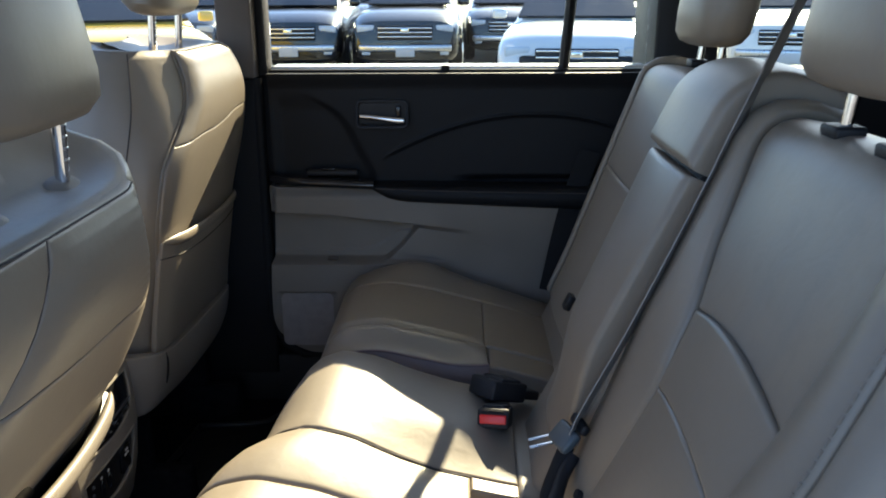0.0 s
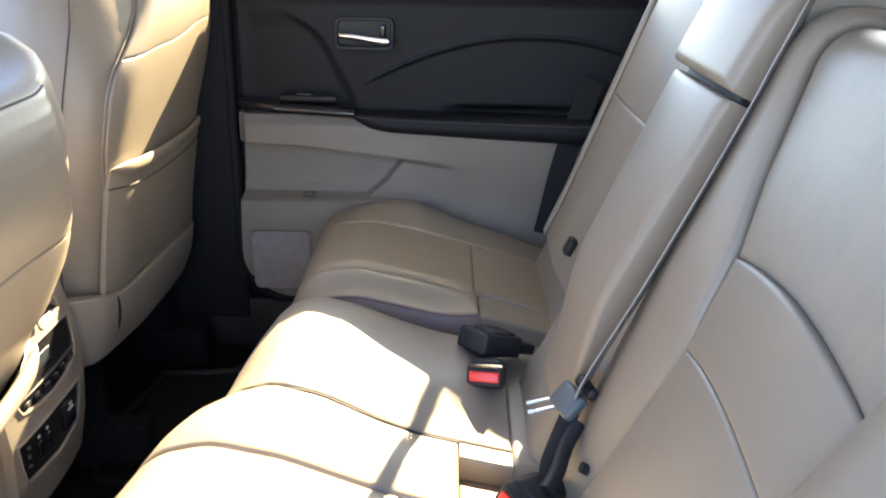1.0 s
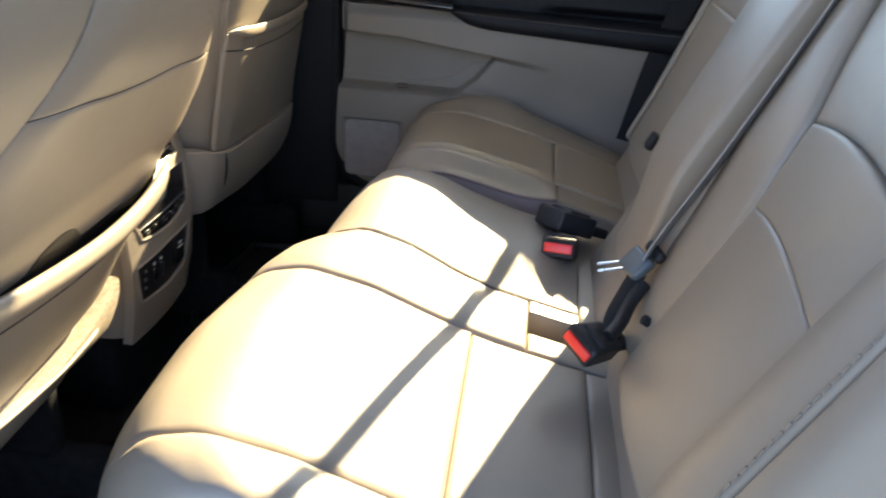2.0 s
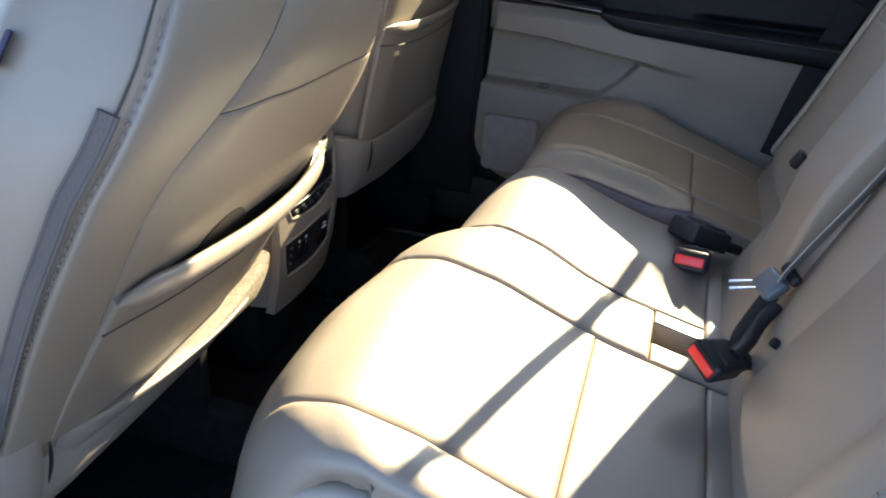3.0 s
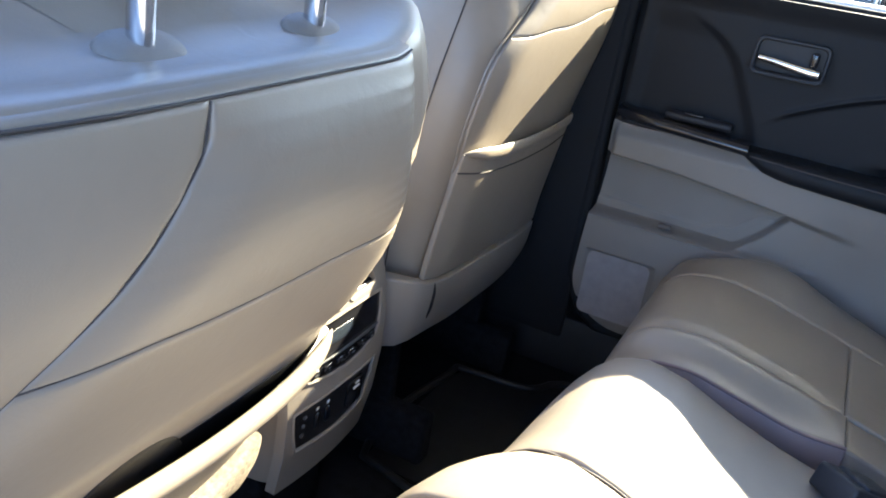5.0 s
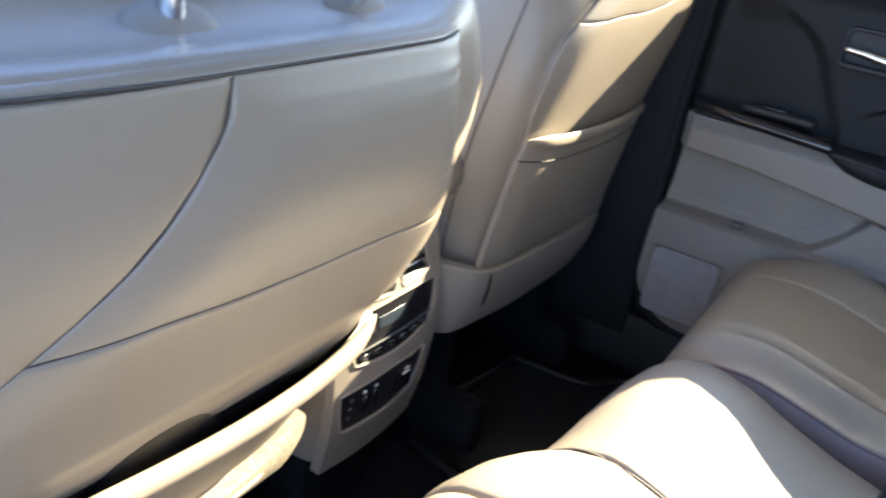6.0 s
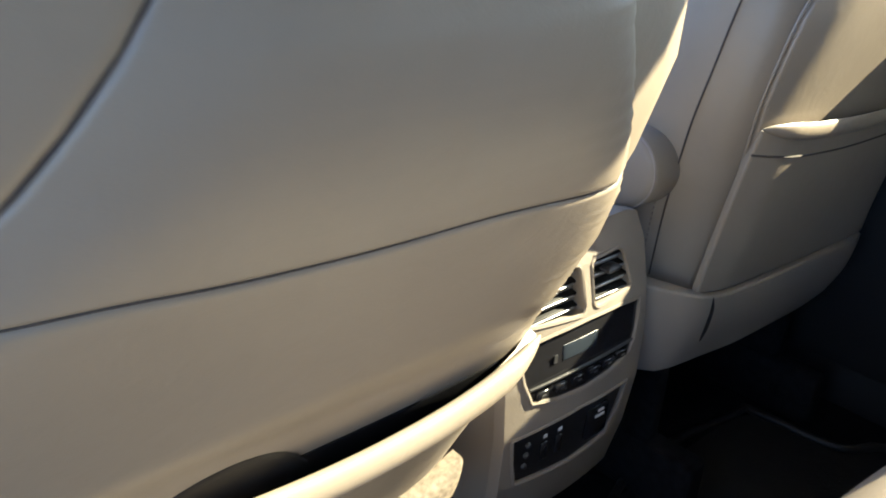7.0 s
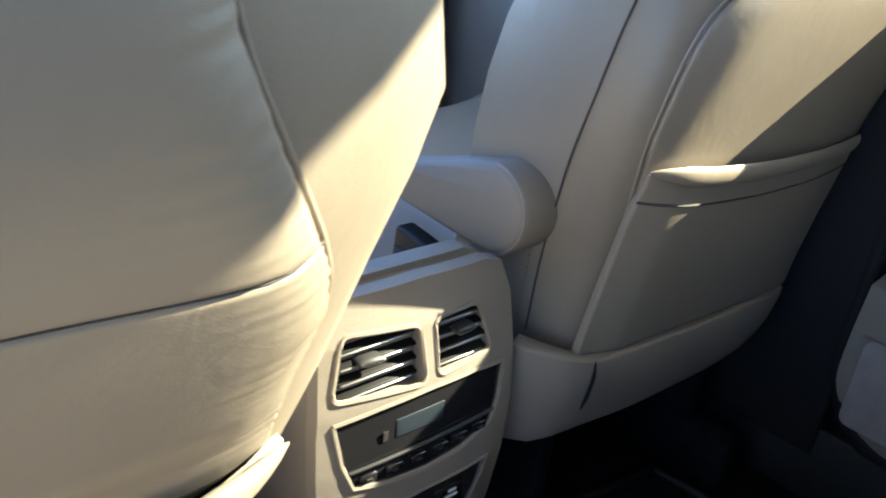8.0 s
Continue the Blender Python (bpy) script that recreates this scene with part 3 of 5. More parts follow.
    def stitch(c, c2):
        if stitch_mesh[0] is None:
            bm = bmesh.new()
            bmesh.ops.create_cube(bm, size=1.0)
            bm.transform(Matrix.Diagonal((0.0016, 0.0012, 0.0036, 1)))
            ob = part("stitch", bm, THREAD_PALE, back, smooth=False)
            stitch_mesh[0] = ob.data
        else:
            ob = attach(new("stitch", stitch_mesh[0]), back)
        ob.matrix_basis = Matrix.Translation(c) @ (c2 - c).to_track_quat("Z", "Y").to_matrix().to_4x4()

    for k in range(62):
        w = 0.03 + 0.495 * k / 62
        stitch(*[at(-lerp(v, *U_OUT) + 0.0015, v, lerp(v, *BULGE) - 0.0078) for v in (w, w + 0.006)])
    tube("top_seam", [on(far_left(0.553) * 0.97 + (right(0.553) * 0.99 - far_left(0.553) * 0.97) * k / 14, 0.5537 + CLIMB * step(0.41 - (0.015 + 0.975 * k / 14), 0.0, 0.38) * curved, 0.0040) for k in range(15)], 0.0009, THREAD, seat, sides=6, steps=2)
    if curved:
        tube("panel_seam", [on(left(w), w, 0.0034) for w in (0.03, 0.1, 0.16, 0.218, 0.26, 0.287, 0.32, 0.345, 0.37, 0.39, 0.411, 0.432, 0.46, 0.48, 0.497, 0.515, 0.53, 0.552)], 0.0008, THREAD, seat, sides=6, steps=3)
    cross = [(left(seam_of_share(k / 20)) * (1 - k / 20) + right(seam_of_share(k / 20)) * k / 20, seam_of_share(k / 20)) for k in range(21)]
    tube("cross_seam", [on(u, w, 0.0034 + stuffed(u, w)) for u, w in cross], 0.0008, THREAD, seat, sides=6, steps=2)
    tube("side_seam", [at(-lerp(w, *U_OUT) - 0.0030, w, lerp(w, *BULGE) - 0.0150) for w in (0.45, 0.47, 0.49, 0.51, 0.53, 0.55)], 0.0010, THREAD, seat, sides=6)
    # woven strip over the side seam
    def round_out(w):
        return sum(lerp(w + d, *U_OUT) for d in (-0.06, -0.03, 0.0, 0.03, 0.06)) / 5

    strip = [at(-max(round_out(w), lerp(w, *U_OUT)) - lerp(w, [0.1, 0.4], [0.0030, 0.0060]), w, lerp(w, *BULGE) - lerp(w, [0.1, 0.4], [0.0135, 0.0185])) for w in (0.065, 0.12, 0.16, 0.2, 0.24, 0.28, 0.31, 0.34, 0.365, 0.39, 0.41, 0.43, 0.457)]
    ribbon("seam_strip", strip, rot @ Vector((0.93, mirror * 0.36, 0)), 0.0150, 0.005, STRIP, seat, "darker grey woven strip over the side seam")
    for off in (-0.005, 0.005):
        tube("seam_strip_rib", [p + rot @ Vector((0.93 * off, (0.36 * off - 0.0024) * mirror, 0)) for p in strip], 0.0010, STRIP, seat, sides=6)

    # second seam along the inner bolster, with a row of stitches on either side
    def bolster(w, share):
        pts = half_loop(w, 1)[4:9]
        k = min(3, int(share * 4))
        (ua, da), (ub, db) = pts[k], pts[k + 1]
        q = share * 4 - k
        return at(ua + (ub - ua) * q, w, da + (db - da) * q + lerp(w, *BULGE))
    if not curved:
        tube("bolster_seam", [bolster(w, 0.50) + rot @ Vector((0.0006, mirror * 0.0006, 0)) for w in (0.005, 0.05, 0.1, 0.16, 0.22, 0.28, 0.34, 0.40, 0.46, 0.52, 0.55)], 0.0012, THREAD, seat, sides=6)
    if not curved:
        for k in range(18):
            w = 0.02 + 0.0078 * k
            stitch(bolster(w, 0.57), bolster(w + 0.006, 0.57))

    # map pocket: the mouth gapes under a thick hem
    mu, mw = mouth
    u0, u1 = mu[0], mu[-1]

    def mouth_at(u):
        s = 2 * (u - u0) / (u1 - u0) - 1
        k = max(0.0, 1 - abs(s) ** 2.2)
        return soft_curve(u, mu, mw), 0.006 * (1.0 if flap else min(1.0, 0.3 + 2.0 * k)) + gape * k * (1 + 0.5 * s)

    def bulge_of(q):
        return q ** 1.4 if flap else math.sin(math.pi / 2 * min(1.0, 1.25 * q))

    def pocket_low(p, u):
        return 0.03 - 0.055 * math.sin(math.pi * p) ** 0.7 if flap else lerp(u, [-0.236, 0.24], [-0.034, -0.004])

    def pocket(p, q):
        u = u0 + (u1 - u0) * p
        wm, gap = mouth_at(u)
        low = pocket_low(p, u)
        w = low + (wm - low) * q
        return on(u, w, 0.0065 + gap * bulge_of(q))
    pk = pad("map_pocket", pocket, LEATHER, seat, rot @ Vector((1, 0, 0)), (24, 14), roll=0.004, thick=0.005, label="leather map pocket")
    hem = []
    for i in range(17):
        u = u0 + (u1 - u0) * i / 16
        wm, gap = mouth_at(u)
        hem.append(on(u, wm + 0.002, 0.0065 + gap))
    tube("pocket_hem", hem, 0.0075 if flap else 0.0058, LEATHER, pk, "rolled pocket hem", sides=12, steps=3, flat=1.7 if flap else 1.9, taper=0.10)
    seam_pts = []
    for i in range(17):
        p = i / 16
        u = u0 + (u1 - u0) * p
        wm, gap = mouth_at(u)
        low = pocket_low(p, u)
        ws = wm - (0.042 if flap else 0.030)
        seam_pts.append(on(u, ws, 0.0068 + gap * bulge_of((ws - low) / (wm - low))))
    tube("pocket_seam", seam_pts, 0.0014, THREAD, pk, sides=6, steps=3)
    # black sheet behind the mouth, its top following the hem
    pad("pocket_sheet", lambda p, q: on(u0 + 0.02 + (u1 - u0 - 0.05) * p, 0.10 + (mouth_at(u0 + (u1 - u0) * p)[0] + (0.016 * math.sin(math.pi * p) - 0.010 if flap else -0.006) - 0.10) * q, 0.0062), SOFT_BLACK, pk, rot @ Vector((1, 0, 0)), (12, 6), roll=0.003, thick=0.002, label="dark sheet behind the pocket mouth")

    # plastic seat foot and rear trim
    bx, by, bz = base
    foot = []
    for z, hw, x0, x1 in ((bz + 0.015, 0.235, -0.42, -0.03), (bz - 0.02, 0.268, -0.46, -0.004), (bz - 0.07, 0.268, -0.48, -0.010), (bz - trim_h, 0.266, -0.48, -0.030), (bz - trim_h - 0.05, 0.240, -0.45, -0.10)):
        foot.append([(bx + (x0 + x1) / 2 + a, by + b, z) for a, b in oval(44, (x1 - x0) / 2, hw, 6)])
    loft("seat_foot", foot, PLASTIC, seat, "greige plastic seat foot")
    ty, tt, tb = trim
    pad("rear_trim", lambda p, q: (bx + (0.010 if flap else 0.013) - 0.022 * (1 - q) ** 2 - 0.05 * abs(2 * p - 1) ** 14, ty[0] + (ty[-1] - ty[0]) * p,
                                   soft_curve(ty[0] + (ty[-1] - ty[0]) * p, ty, tb) * (1 - q) + soft_curve(ty[0] + (ty[-1] - ty[0]) * p, ty, tt) * q),
        PLASTIC, seat, (1, 0, 0), (20, 8), roll=0.004, thick=0.02, label="greige plastic trim under the backrest")
    sy0, sy1, sz, sh, sx = shield or (0.492, 0.568, 0.832, 0.22, 0.030)
    out = -1 if sy0 < sy1 else 1
    loops = []
    for k, z in enumerate((sz - sh, sz - 0.85 * sh, sz - 0.6 * sh, sz - 0.35 * sh, sz - 0.03, sz - 0.008, sz)):
        inset = (0.03, 0.010, 0.0, 0.0, 0.004, 0.014, 0.030)[k]
        x1 = bx + sx + (-0.10, -0.055, -0.020, -0.004, 0.0, -0.004, -0.014)[k]
        lo, hi = min(sy0, sy1), max(sy0, sy1)
        loops.append([(bx - 0.20 + a + (x1 - bx + 0.20) / 2 - 0.10, (lo + hi) / 2 + b, z + 0.30 * max(0.0, out * ((lo + hi) / 2 + b - sy1)) * (z > sz - 0.1) - 0.10 * (k > 3) * abs(sy1 - (lo + hi) / 2 - b))
                      for a, b in oval(36, (x1 - bx + 0.40) / 2, (hi - lo) / 2 - inset * 0.35, 5)])
    if shield:
        loft("side_shield", loops, PLASTIC, seat, "greige plastic shield round the seat's foot")
    if flap:
        pad("carpet_flap", lambda p, q: (bx + 0.008 - 0.02 * (1 - q) ** 2, by + (0.045 + 0.243 * p) * mirror,
                                         (0.694 - 0.016 * math.sin(math.pi * min(1.0, p / 0.92) * 0.6) + 0.025 * max(0.0, (p - 0.88) / 0.12) ** 2) * (1 - q) + (0.716 + 0.044 * p * p) * q),
            CARPET_GREIGE, seat, (1, 0, 0), (26, 10), roll=0.008, thick=0.012, label="fuzzy greige carpet flap")
    for s in (-1, 1):
        rbox("seat_rail", (0.52, 0.045, 0.10), CARPET, seat, (bx - 0.24, by + s * 0.19, FLOOR + 0.05), bevel=0.008, label="black seat rail")
        rbox("rail_riser", (0.36, 0.03, bz - trim_h - FLOOR - 0.07), CARPET, seat, (bx - 0.24, by + s * 0.19, (bz - trim_h + FLOOR + 0.05) / 2), bevel=0.008)
    # seat cushion
    cz = bz + 0.02
    pad("cushion", lambda p, q: (bx - 0.10 - 0.58 * p, by - 0.25 + 0.53 * q, cz + 0.055 * p + 0.045 * abs(2 * q - 1) ** 3), LEATHER, seat, (0, 0, 1), (12, 12), roll=0.05, thick=0.12)
    # headrest on two posts
    hx, hz, hu = -0.052, 0.561, head_u
    post_m = Matrix.Translation(at_raw(hu, hz - 0.026, hx)) @ pose(0, 0, 0, 0, tilt if head_tilt is None else head_tilt, 0)
    for s in (-1, 1):
        c = at_raw(hu + s * 0.075, hz - 0.026, hx)
        post = tube("headrest_post", [post_m @ Vector((0, s * mirror * 0.075, h)) for h in (-0.03, 0.166 + headrest_up)], 0.0075, CHROME, seat, "notched chrome headrest post", sides=16)
        if s > 0:
            for k in range(4):
                n = post_m @ Vector((0.0064, s * mirror * 0.075, 0.030 + 0.012 * k))
                rbox("notch", (0.0025, 0.009, 0.003), STEEL, post, tuple(n), (0, 4, 0), bevel=0.0008, segs=1)
        loops = [[c + rot @ Vector((a, b, h)) for a, b in oval(24, 0.016 * k, 0.026 * k)] for h, k in ((-0.02, 1.05), (0.002, 1.05), (0.006, 0.95), (0.008, 0.5))]
        loft("post_guide", loops, PLASTIC, seat, "grey plastic post guide")
    hr = []
    for h, a, b in ((0.0, 0.022, 0.085), (0.006, 0.038, 0.116), (0.022, 0.050, 0.134), (0.05, 0.054, 0.132), (0.09, 0.052, 0.124), (0.13, 0.047, 0.120), (0.165, 0.036, 0.098), (0.18, 0.02, 0.06)):
        hr.append([post_m @ Vector((-0.002 + u - 0.12 * h, v, 0.092 + headrest_up + h)) for u, v in oval(40, a, b, 2.8)])
    loft("headrest", hr, LEATHER, seat, "greige leather headrest")
    return seat, at, on


driver_seat, d_at, d_on = front_seat(
    (-0.545, 0.77, 0.757), 22.6, 1, "greige leather driver seat with a sagging map pocket, reclined", 0.080,
    [0.255, 0.257, 0.250, 0.244, 0.239, 0.239, 0.229, 0.206, 0.188, 0.167, 0.163, 0.156, 0.150, 0.135, 0.100],
    [0.262, 0.268, 0.283, 0.288, 0.282, 0.258, 0.226, 0.195, 0.180, 0.150, 0.105], 1.0, 0.041, True,
    ([-0.200, -0.104, -0.046, 0.057, 0.156, 0.254], [0.243, 0.224, 0.217, 0.208, 0.212, 0.227]), 0.016,
    ([0.577, 0.66, 0.774, 0.90, 1.03], [0.772, 0.748, 0.722, 0.712, 0.722], [0.717, 0.707, 0.700, 0.690, 0.685]), (0.492, 0.568, 0.832, 0.22, 0.030), 0.105, flap=True, head_tilt=3.0, headrest_up=-0.02)
tube("trim_gap", [(-0.5345, 0.577, 0.775), (-0.533, 0.573, 0.752), (-0.536, 0.567, 0.725)], 0.0022, SEAL, driver_seat, "dark gap between trim pieces", sides=6, taper=0.3)
passenger_seat, p_at, p_on = front_seat(
    (-0.548, 1.712, 0.808), 4.5, -1, "greige leather front passenger seat, standing upright", 0.045,
    [0.232, 0.243, 0.260, 0.267, 0.262, 0.252, 0.222, 0.170, 0.140, 0.120, 0.117, 0.112, 0.108, 0.095, 0.070],
    [0.240, 0.238, 0.237, 0.245, 0.250, 0.242, 0.222, 0.195, 0.180, 0.150, 0.105], 1.3, 0.0, False,
    ([-0.236, -0.109, 0.040, 0.178, 0.258], [0.203, 0.196, 0.202, 0.213, 0.224]), 0.008,
    ([1.386, 1.43, 1.474, 1.60, 1.80, 1.90, 1.968], [0.832, 0.822, 0.803, 0.792, 0.780, 0.776, 0.772], [0.70, 0.70, 0.698, 0.680, 0.672, 0.680, 0.712]), None, 0.120, headrest_up=-0.014)
tube("trim_gap", [(-0.5355, 1.472, 0.806), (-0.5352, 1.474, 0.785), (-0.5375, 1.4735, 0.762), (-0.542, 1.472, 0.738)], 0.0026, SEAL, passenger_seat, "dark gap between trim pieces", sides=6, taper=0.3)
# folding armrest on the passenger seat's inner side
arm_l = []
for y, k in ((1.374, 0.80), (1.377, 0.93), (1.384, 1.0), (1.425, 1.0), (1.440, 0.9)):
    loop = []
    for i in range(32):
        a = 2 * math.pi * i / 32
        c, s = math.cos(a), math.sin(a)
        r = 0.049 * k
        if c > 0:
            x, z = -0.634 + r * c, 0.964 + r * s
        else:
            x, z = -0.634 + 0.25 * c, 0.964 + (r * s) * (1 + 0.82 * c) + 0.03 * c
        loop.append((x, y, z))
    arm_l.append(loop)
loft("armrest", arm_l, LEATHER_SIDE, passenger_seat, "greige leather folding armrest")
tube("armrest_piping", [(-0.634 + 0.0455 * math.cos(a), 1.3795, 0.964 + 0.0465 * math.sin(a)) for a in [math.pi / 2 - math.pi * i / 14 for i in range(15)]], 0.0022, PIPING, passenger_seat, sides=6, steps=2)


# ---- rear bench ----
BEND = 1.284


def back_x(z):
    return 0.272 + 0.46 * (z - 1.015)


def back_at(s):
    """The backrest's outer face and its outward normal; past the bend s runs over the rounded top and down the rear."""
    a = radians(65.3)
    if s <= BEND:
        return back_x(s), s, -math.sin(a), math.cos(a)
    x, z, d = back_x(BEND), BEND, s - BEND
    for length, turn in ((0.0675, -77.3), (0.035, 0.0), (0.0435, -83.0), (9.0, 0.0)):
        run = min(d, length)
        n = 10 if turn else 1
        for k in range(n):
            b = a + radians(turn) * run / length * (k + 0.5) / n
            x += run / n * math.cos(b)
            z += run / n * math.sin(b)
        a += radians(turn) * run / length
        d -= run
        if d <= 1e-9:
            break
    return x, z, -math.sin(a), math.cos(a)


CX, CZ = [-0.412, -0.400, -0.385, -0.36, -0.33, -0.27, -0.18, -0.08, 0.0, 0.10, 0.22], [0.60, 0.70, 0.750, 0.792, 0.822, 0.836, 0.818, 0.782, 0.758, 0.735, 0.715]


def cush_z(x):
    return sum(lerp(x + 0.007 * k, CX, CZ) for k in (-2, -1, 0, 1, 2)) / 5


def rear_seat(name, label, y_lo, y_hi):
    return thing(name, (0.05, (y_lo + y_hi) / 2, FLOOR), label, "car seat", "rear bench")


bench = rear_seat("rear_bench_seat", "greige leather two-place section of the rear bench, sunlit", 0.58, 1.47)
single = rear_seat("rear_bench_seat", "greige leather single-place section of the rear bench, in shade", 1.47, 1.95)


def cushion(name, seat, y0, y1, x0, x1, raise_z=0.0, crown=0.006, roll=0.012, n=(16, 12), drop=0.006, extra=None, mat=LEATHER, thick=0.05):
    def fn(p, q):
        x = (x0(q) if callable(x0) else x0)
        xe = (x1(q) if callable(x1) else x1)
        x = x + (xe - x) * p
        y = (y0(x) if callable(y0) else y0)
        ye = (y1(x) if callable(y1) else y1)
        y = y + (ye - y) * q
        z = cush_z(x) + raise_z + crown * math.sin(math.pi * q)
        if extra:
            z += extra(x, y, p, q)
        return (x, y, z)
    return pad(name, fn, mat, seat, (-0.2, 0, 1), n, roll=roll, drop=drop, thick=thick)


# base blocks under the cushions
for s, y0, y1, x0, h in ((bench, 0.612, 1.10, -0.325, 0.0), (bench, 1.10, 1.465, -0.245, 0.0), (single, 1.480, 1.93, -0.235, 0.0)):
    rbox("cushion_base", (0.46, y1 - y0, 0.20), LEATHER_SIDE, s, (x0 + 0.255, (y0 + y1) / 2, 0.57), bevel=0.03, segs=3)
    rbox("seat_frame", (0.40, y1 - y0 - 0.10, 0.12), PLASTIC_DARK, s, (x0 + 0.28, (y0 + y1) / 2, 0.48), bevel=0.01, label="black seat frame")
FX = -0.411


def fore(y):
    """How far the front edge stands back, growing towards the far side."""
    ys, back = [0.54, 0.58, 0.62, 0.665, 0.72, 0.86, 1.03, 1.09, 1.15, 1.20, 1.28, 1.42, 1.47], [0.150, 0.096, 0.050, 0.018, 0.005, 0.004, 0.022, 0.044, 0.080, 0.090, 0.098, 0.112, 0.122]
    return sum(lerp(y + 0.012 * k, ys, back) for k in (-1, 0, 1)) / 3


def bench_pad(name, y0, y1, xa, xb, raise_z, crown, roll, n, drop=0.0035, extra=None, front=False):
    """A panel of the two-place cushion between y0 and y1; front panels begin at the rounded front edge."""
    def fn(p, q):
        yy = (y0(0) if callable(y0) else y0) * (1 - q) + (y1(0) if callable(y1) else y1) * q
        start = xa + (fore(yy) if front else 0.0)
        x = start + (xb - start) * p
        lo = y0(x) if callable(y0) else y0
        hi = y1(x) if callable(y1) else y1
        y = lo + (hi - lo) * q
        s = fore(y) * step(x, 0.02, -0.26)
        z = cush_z(x - s) + raise_z + crown * math.sin(math.pi * q)
        if extra:
            z += extra(x, y, p, q)
        return (x, y, z)
    # sunk panels take the wine tone as painted shadow
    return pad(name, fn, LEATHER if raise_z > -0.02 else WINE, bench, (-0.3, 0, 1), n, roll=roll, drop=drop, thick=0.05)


near_bol = lambda x: 0.668 + 0.02 * (x + 0.3)
bench_pad("cushion_bolster", 0.582, near_bol, FX, 0.20, 0.012, 0.007, 0.022, (40, 16), 0.014, lambda x, y, p, q: -0.003 * (1 - q) ** 2, front=True)
pad("cushion_side", lambda p, q: (-0.300 + 0.505 * p, 0.590 - 0.006 * math.sin(math.pi * q), 0.56 + (cush_z(-0.300 + 0.505 * p - 0.06) - 0.030 - 0.56) * q), LEATHER, bench, (0, -1, 0), (16, 10), roll=0.012, thick=0.03)
bench_pad("cushion_panel", near_bol, 1.010, FX, -0.028, 0.004, 0.010, 0.013, (36, 18), 0.006, front=True)
bench_pad("cushion_panel", near_bol, 1.010, -0.028, 0.125, 0.002, 0.006, 0.013, (8, 14), 0.006)
bench_pad("cushion_panel", 0.62, 1.010, 0.125, 0.22, -0.002, 0.004, 0.008, (5, 12))
bench_pad("cushion_panel", 1.010, 1.145, FX, 0.045, 0.003, 0.009, 0.010, (22, 10), 0.005, front=True)
bench_pad("cushion_panel", 1.012, 1.060, 0.046, 0.22, 0.001, 0.003, 0.006, (6, 6))
# reddish buckle shadow, put in as a sunk wine-coloured panel
bench_pad("cushion_shadow_well", 1.060, 1.112, 0.048, 0.22, -0.030, 0.002, 0.008, (6, 6))
bench_pad("centre_cushion", 1.147, 1.472, FX, 0.12, 0.003, 0.014, 0.006, (22, 16), 0.0035, lambda x, y, p, q: 0.020 * step(x, -0.20, 0.0) * step(q, 0.0, 0.35) * step(x, 0.12, 0.06) - 0.044 * max(0.0, (q - 0.70) / 0.30) ** 2, front=True)
bench_pad("cushion_panel", 1.113, 1.146, 0.046, 0.12, 0.003, 0.0, 0.004, (6, 4))
bench_pad("centre_cushion", 1.115, 1.468, 0.12, 0.22, 0.004, 0.008, 0.008, (6, 10))
tube("cushion_piping", [(x, 1.146, cush_z(x - fore(1.146) * step(x, 0.02, -0.26)) + 0.001) for x in (-0.285, -0.26, -0.22, -0.15, -0.08, 0.0, 0.045)], 0.0022, THREAD, bench, sides=6)

# the single place stands a little higher
SPX = [-0.275, -0.262, -0.250, -0.235, -0.20, -0.13, -0.05, 0.03, 0.08, 0.15, 0.25]
SPZ = [0.66, 0.735, 0.775, 0.800, 0.824, 0.832, 0.815, 0.796, 0.783, 0.765, 0.735]
HUX, HUZ = [-0.275, -0.26, -0.226, -0.15, -0.087, -0.036, 0.04, 0.117, 0.255], [0.68, 0.755, 0.802, 0.831, 0.843, 0.838, 0.803, 0.776, 0.728]


def soft(x, xs, ys):
    """Interpolation with the corners of the curve rounded off."""
    return (lerp(x - 0.018, xs, ys) + 2 * lerp(x, xs, ys) + lerp(x + 0.018, xs, ys)) / 4


def single_z(x, y):
    main, hump = soft(x, SPX, SPZ), soft(x, HUX, HUZ)
    k = step(y, 1.77, 1.90)
    z = main * (1 - k) + hump * k
    z -= 0.020 * step(y, 1.545, 1.485) * step(x, 0.10, 0.0)
    z -= 0.012 * math.exp(-((y - 1.562) / 0.010) ** 2) * step(x, 0.08, 0.0) * step(x, -0.262, -0.20)
    z += 0.007 * math.exp(-((y - 1.530) / 0.022) ** 2) * step(x, 0.09, 0.02) * step(x, -0.262, -0.20)
    z -= 0.03 * max(0.0, (y - 1.90) / 0.055) ** 2
    return z


def single_pad(name, y0, y1, x0, x1, roll, n, drop=0.005, up=0.0, thick=0.05):
    return pad(name, lambda p, q: (x0 + (x1 - x0) * p, y0 + (y1 - y0) * q, single_z(x0 + (x1 - x0) * p, y0 + (y1 - y0) * q) + up), LEATHER, single, (-0.2, 0, 1), n, roll=roll, drop=drop, thick=thick)


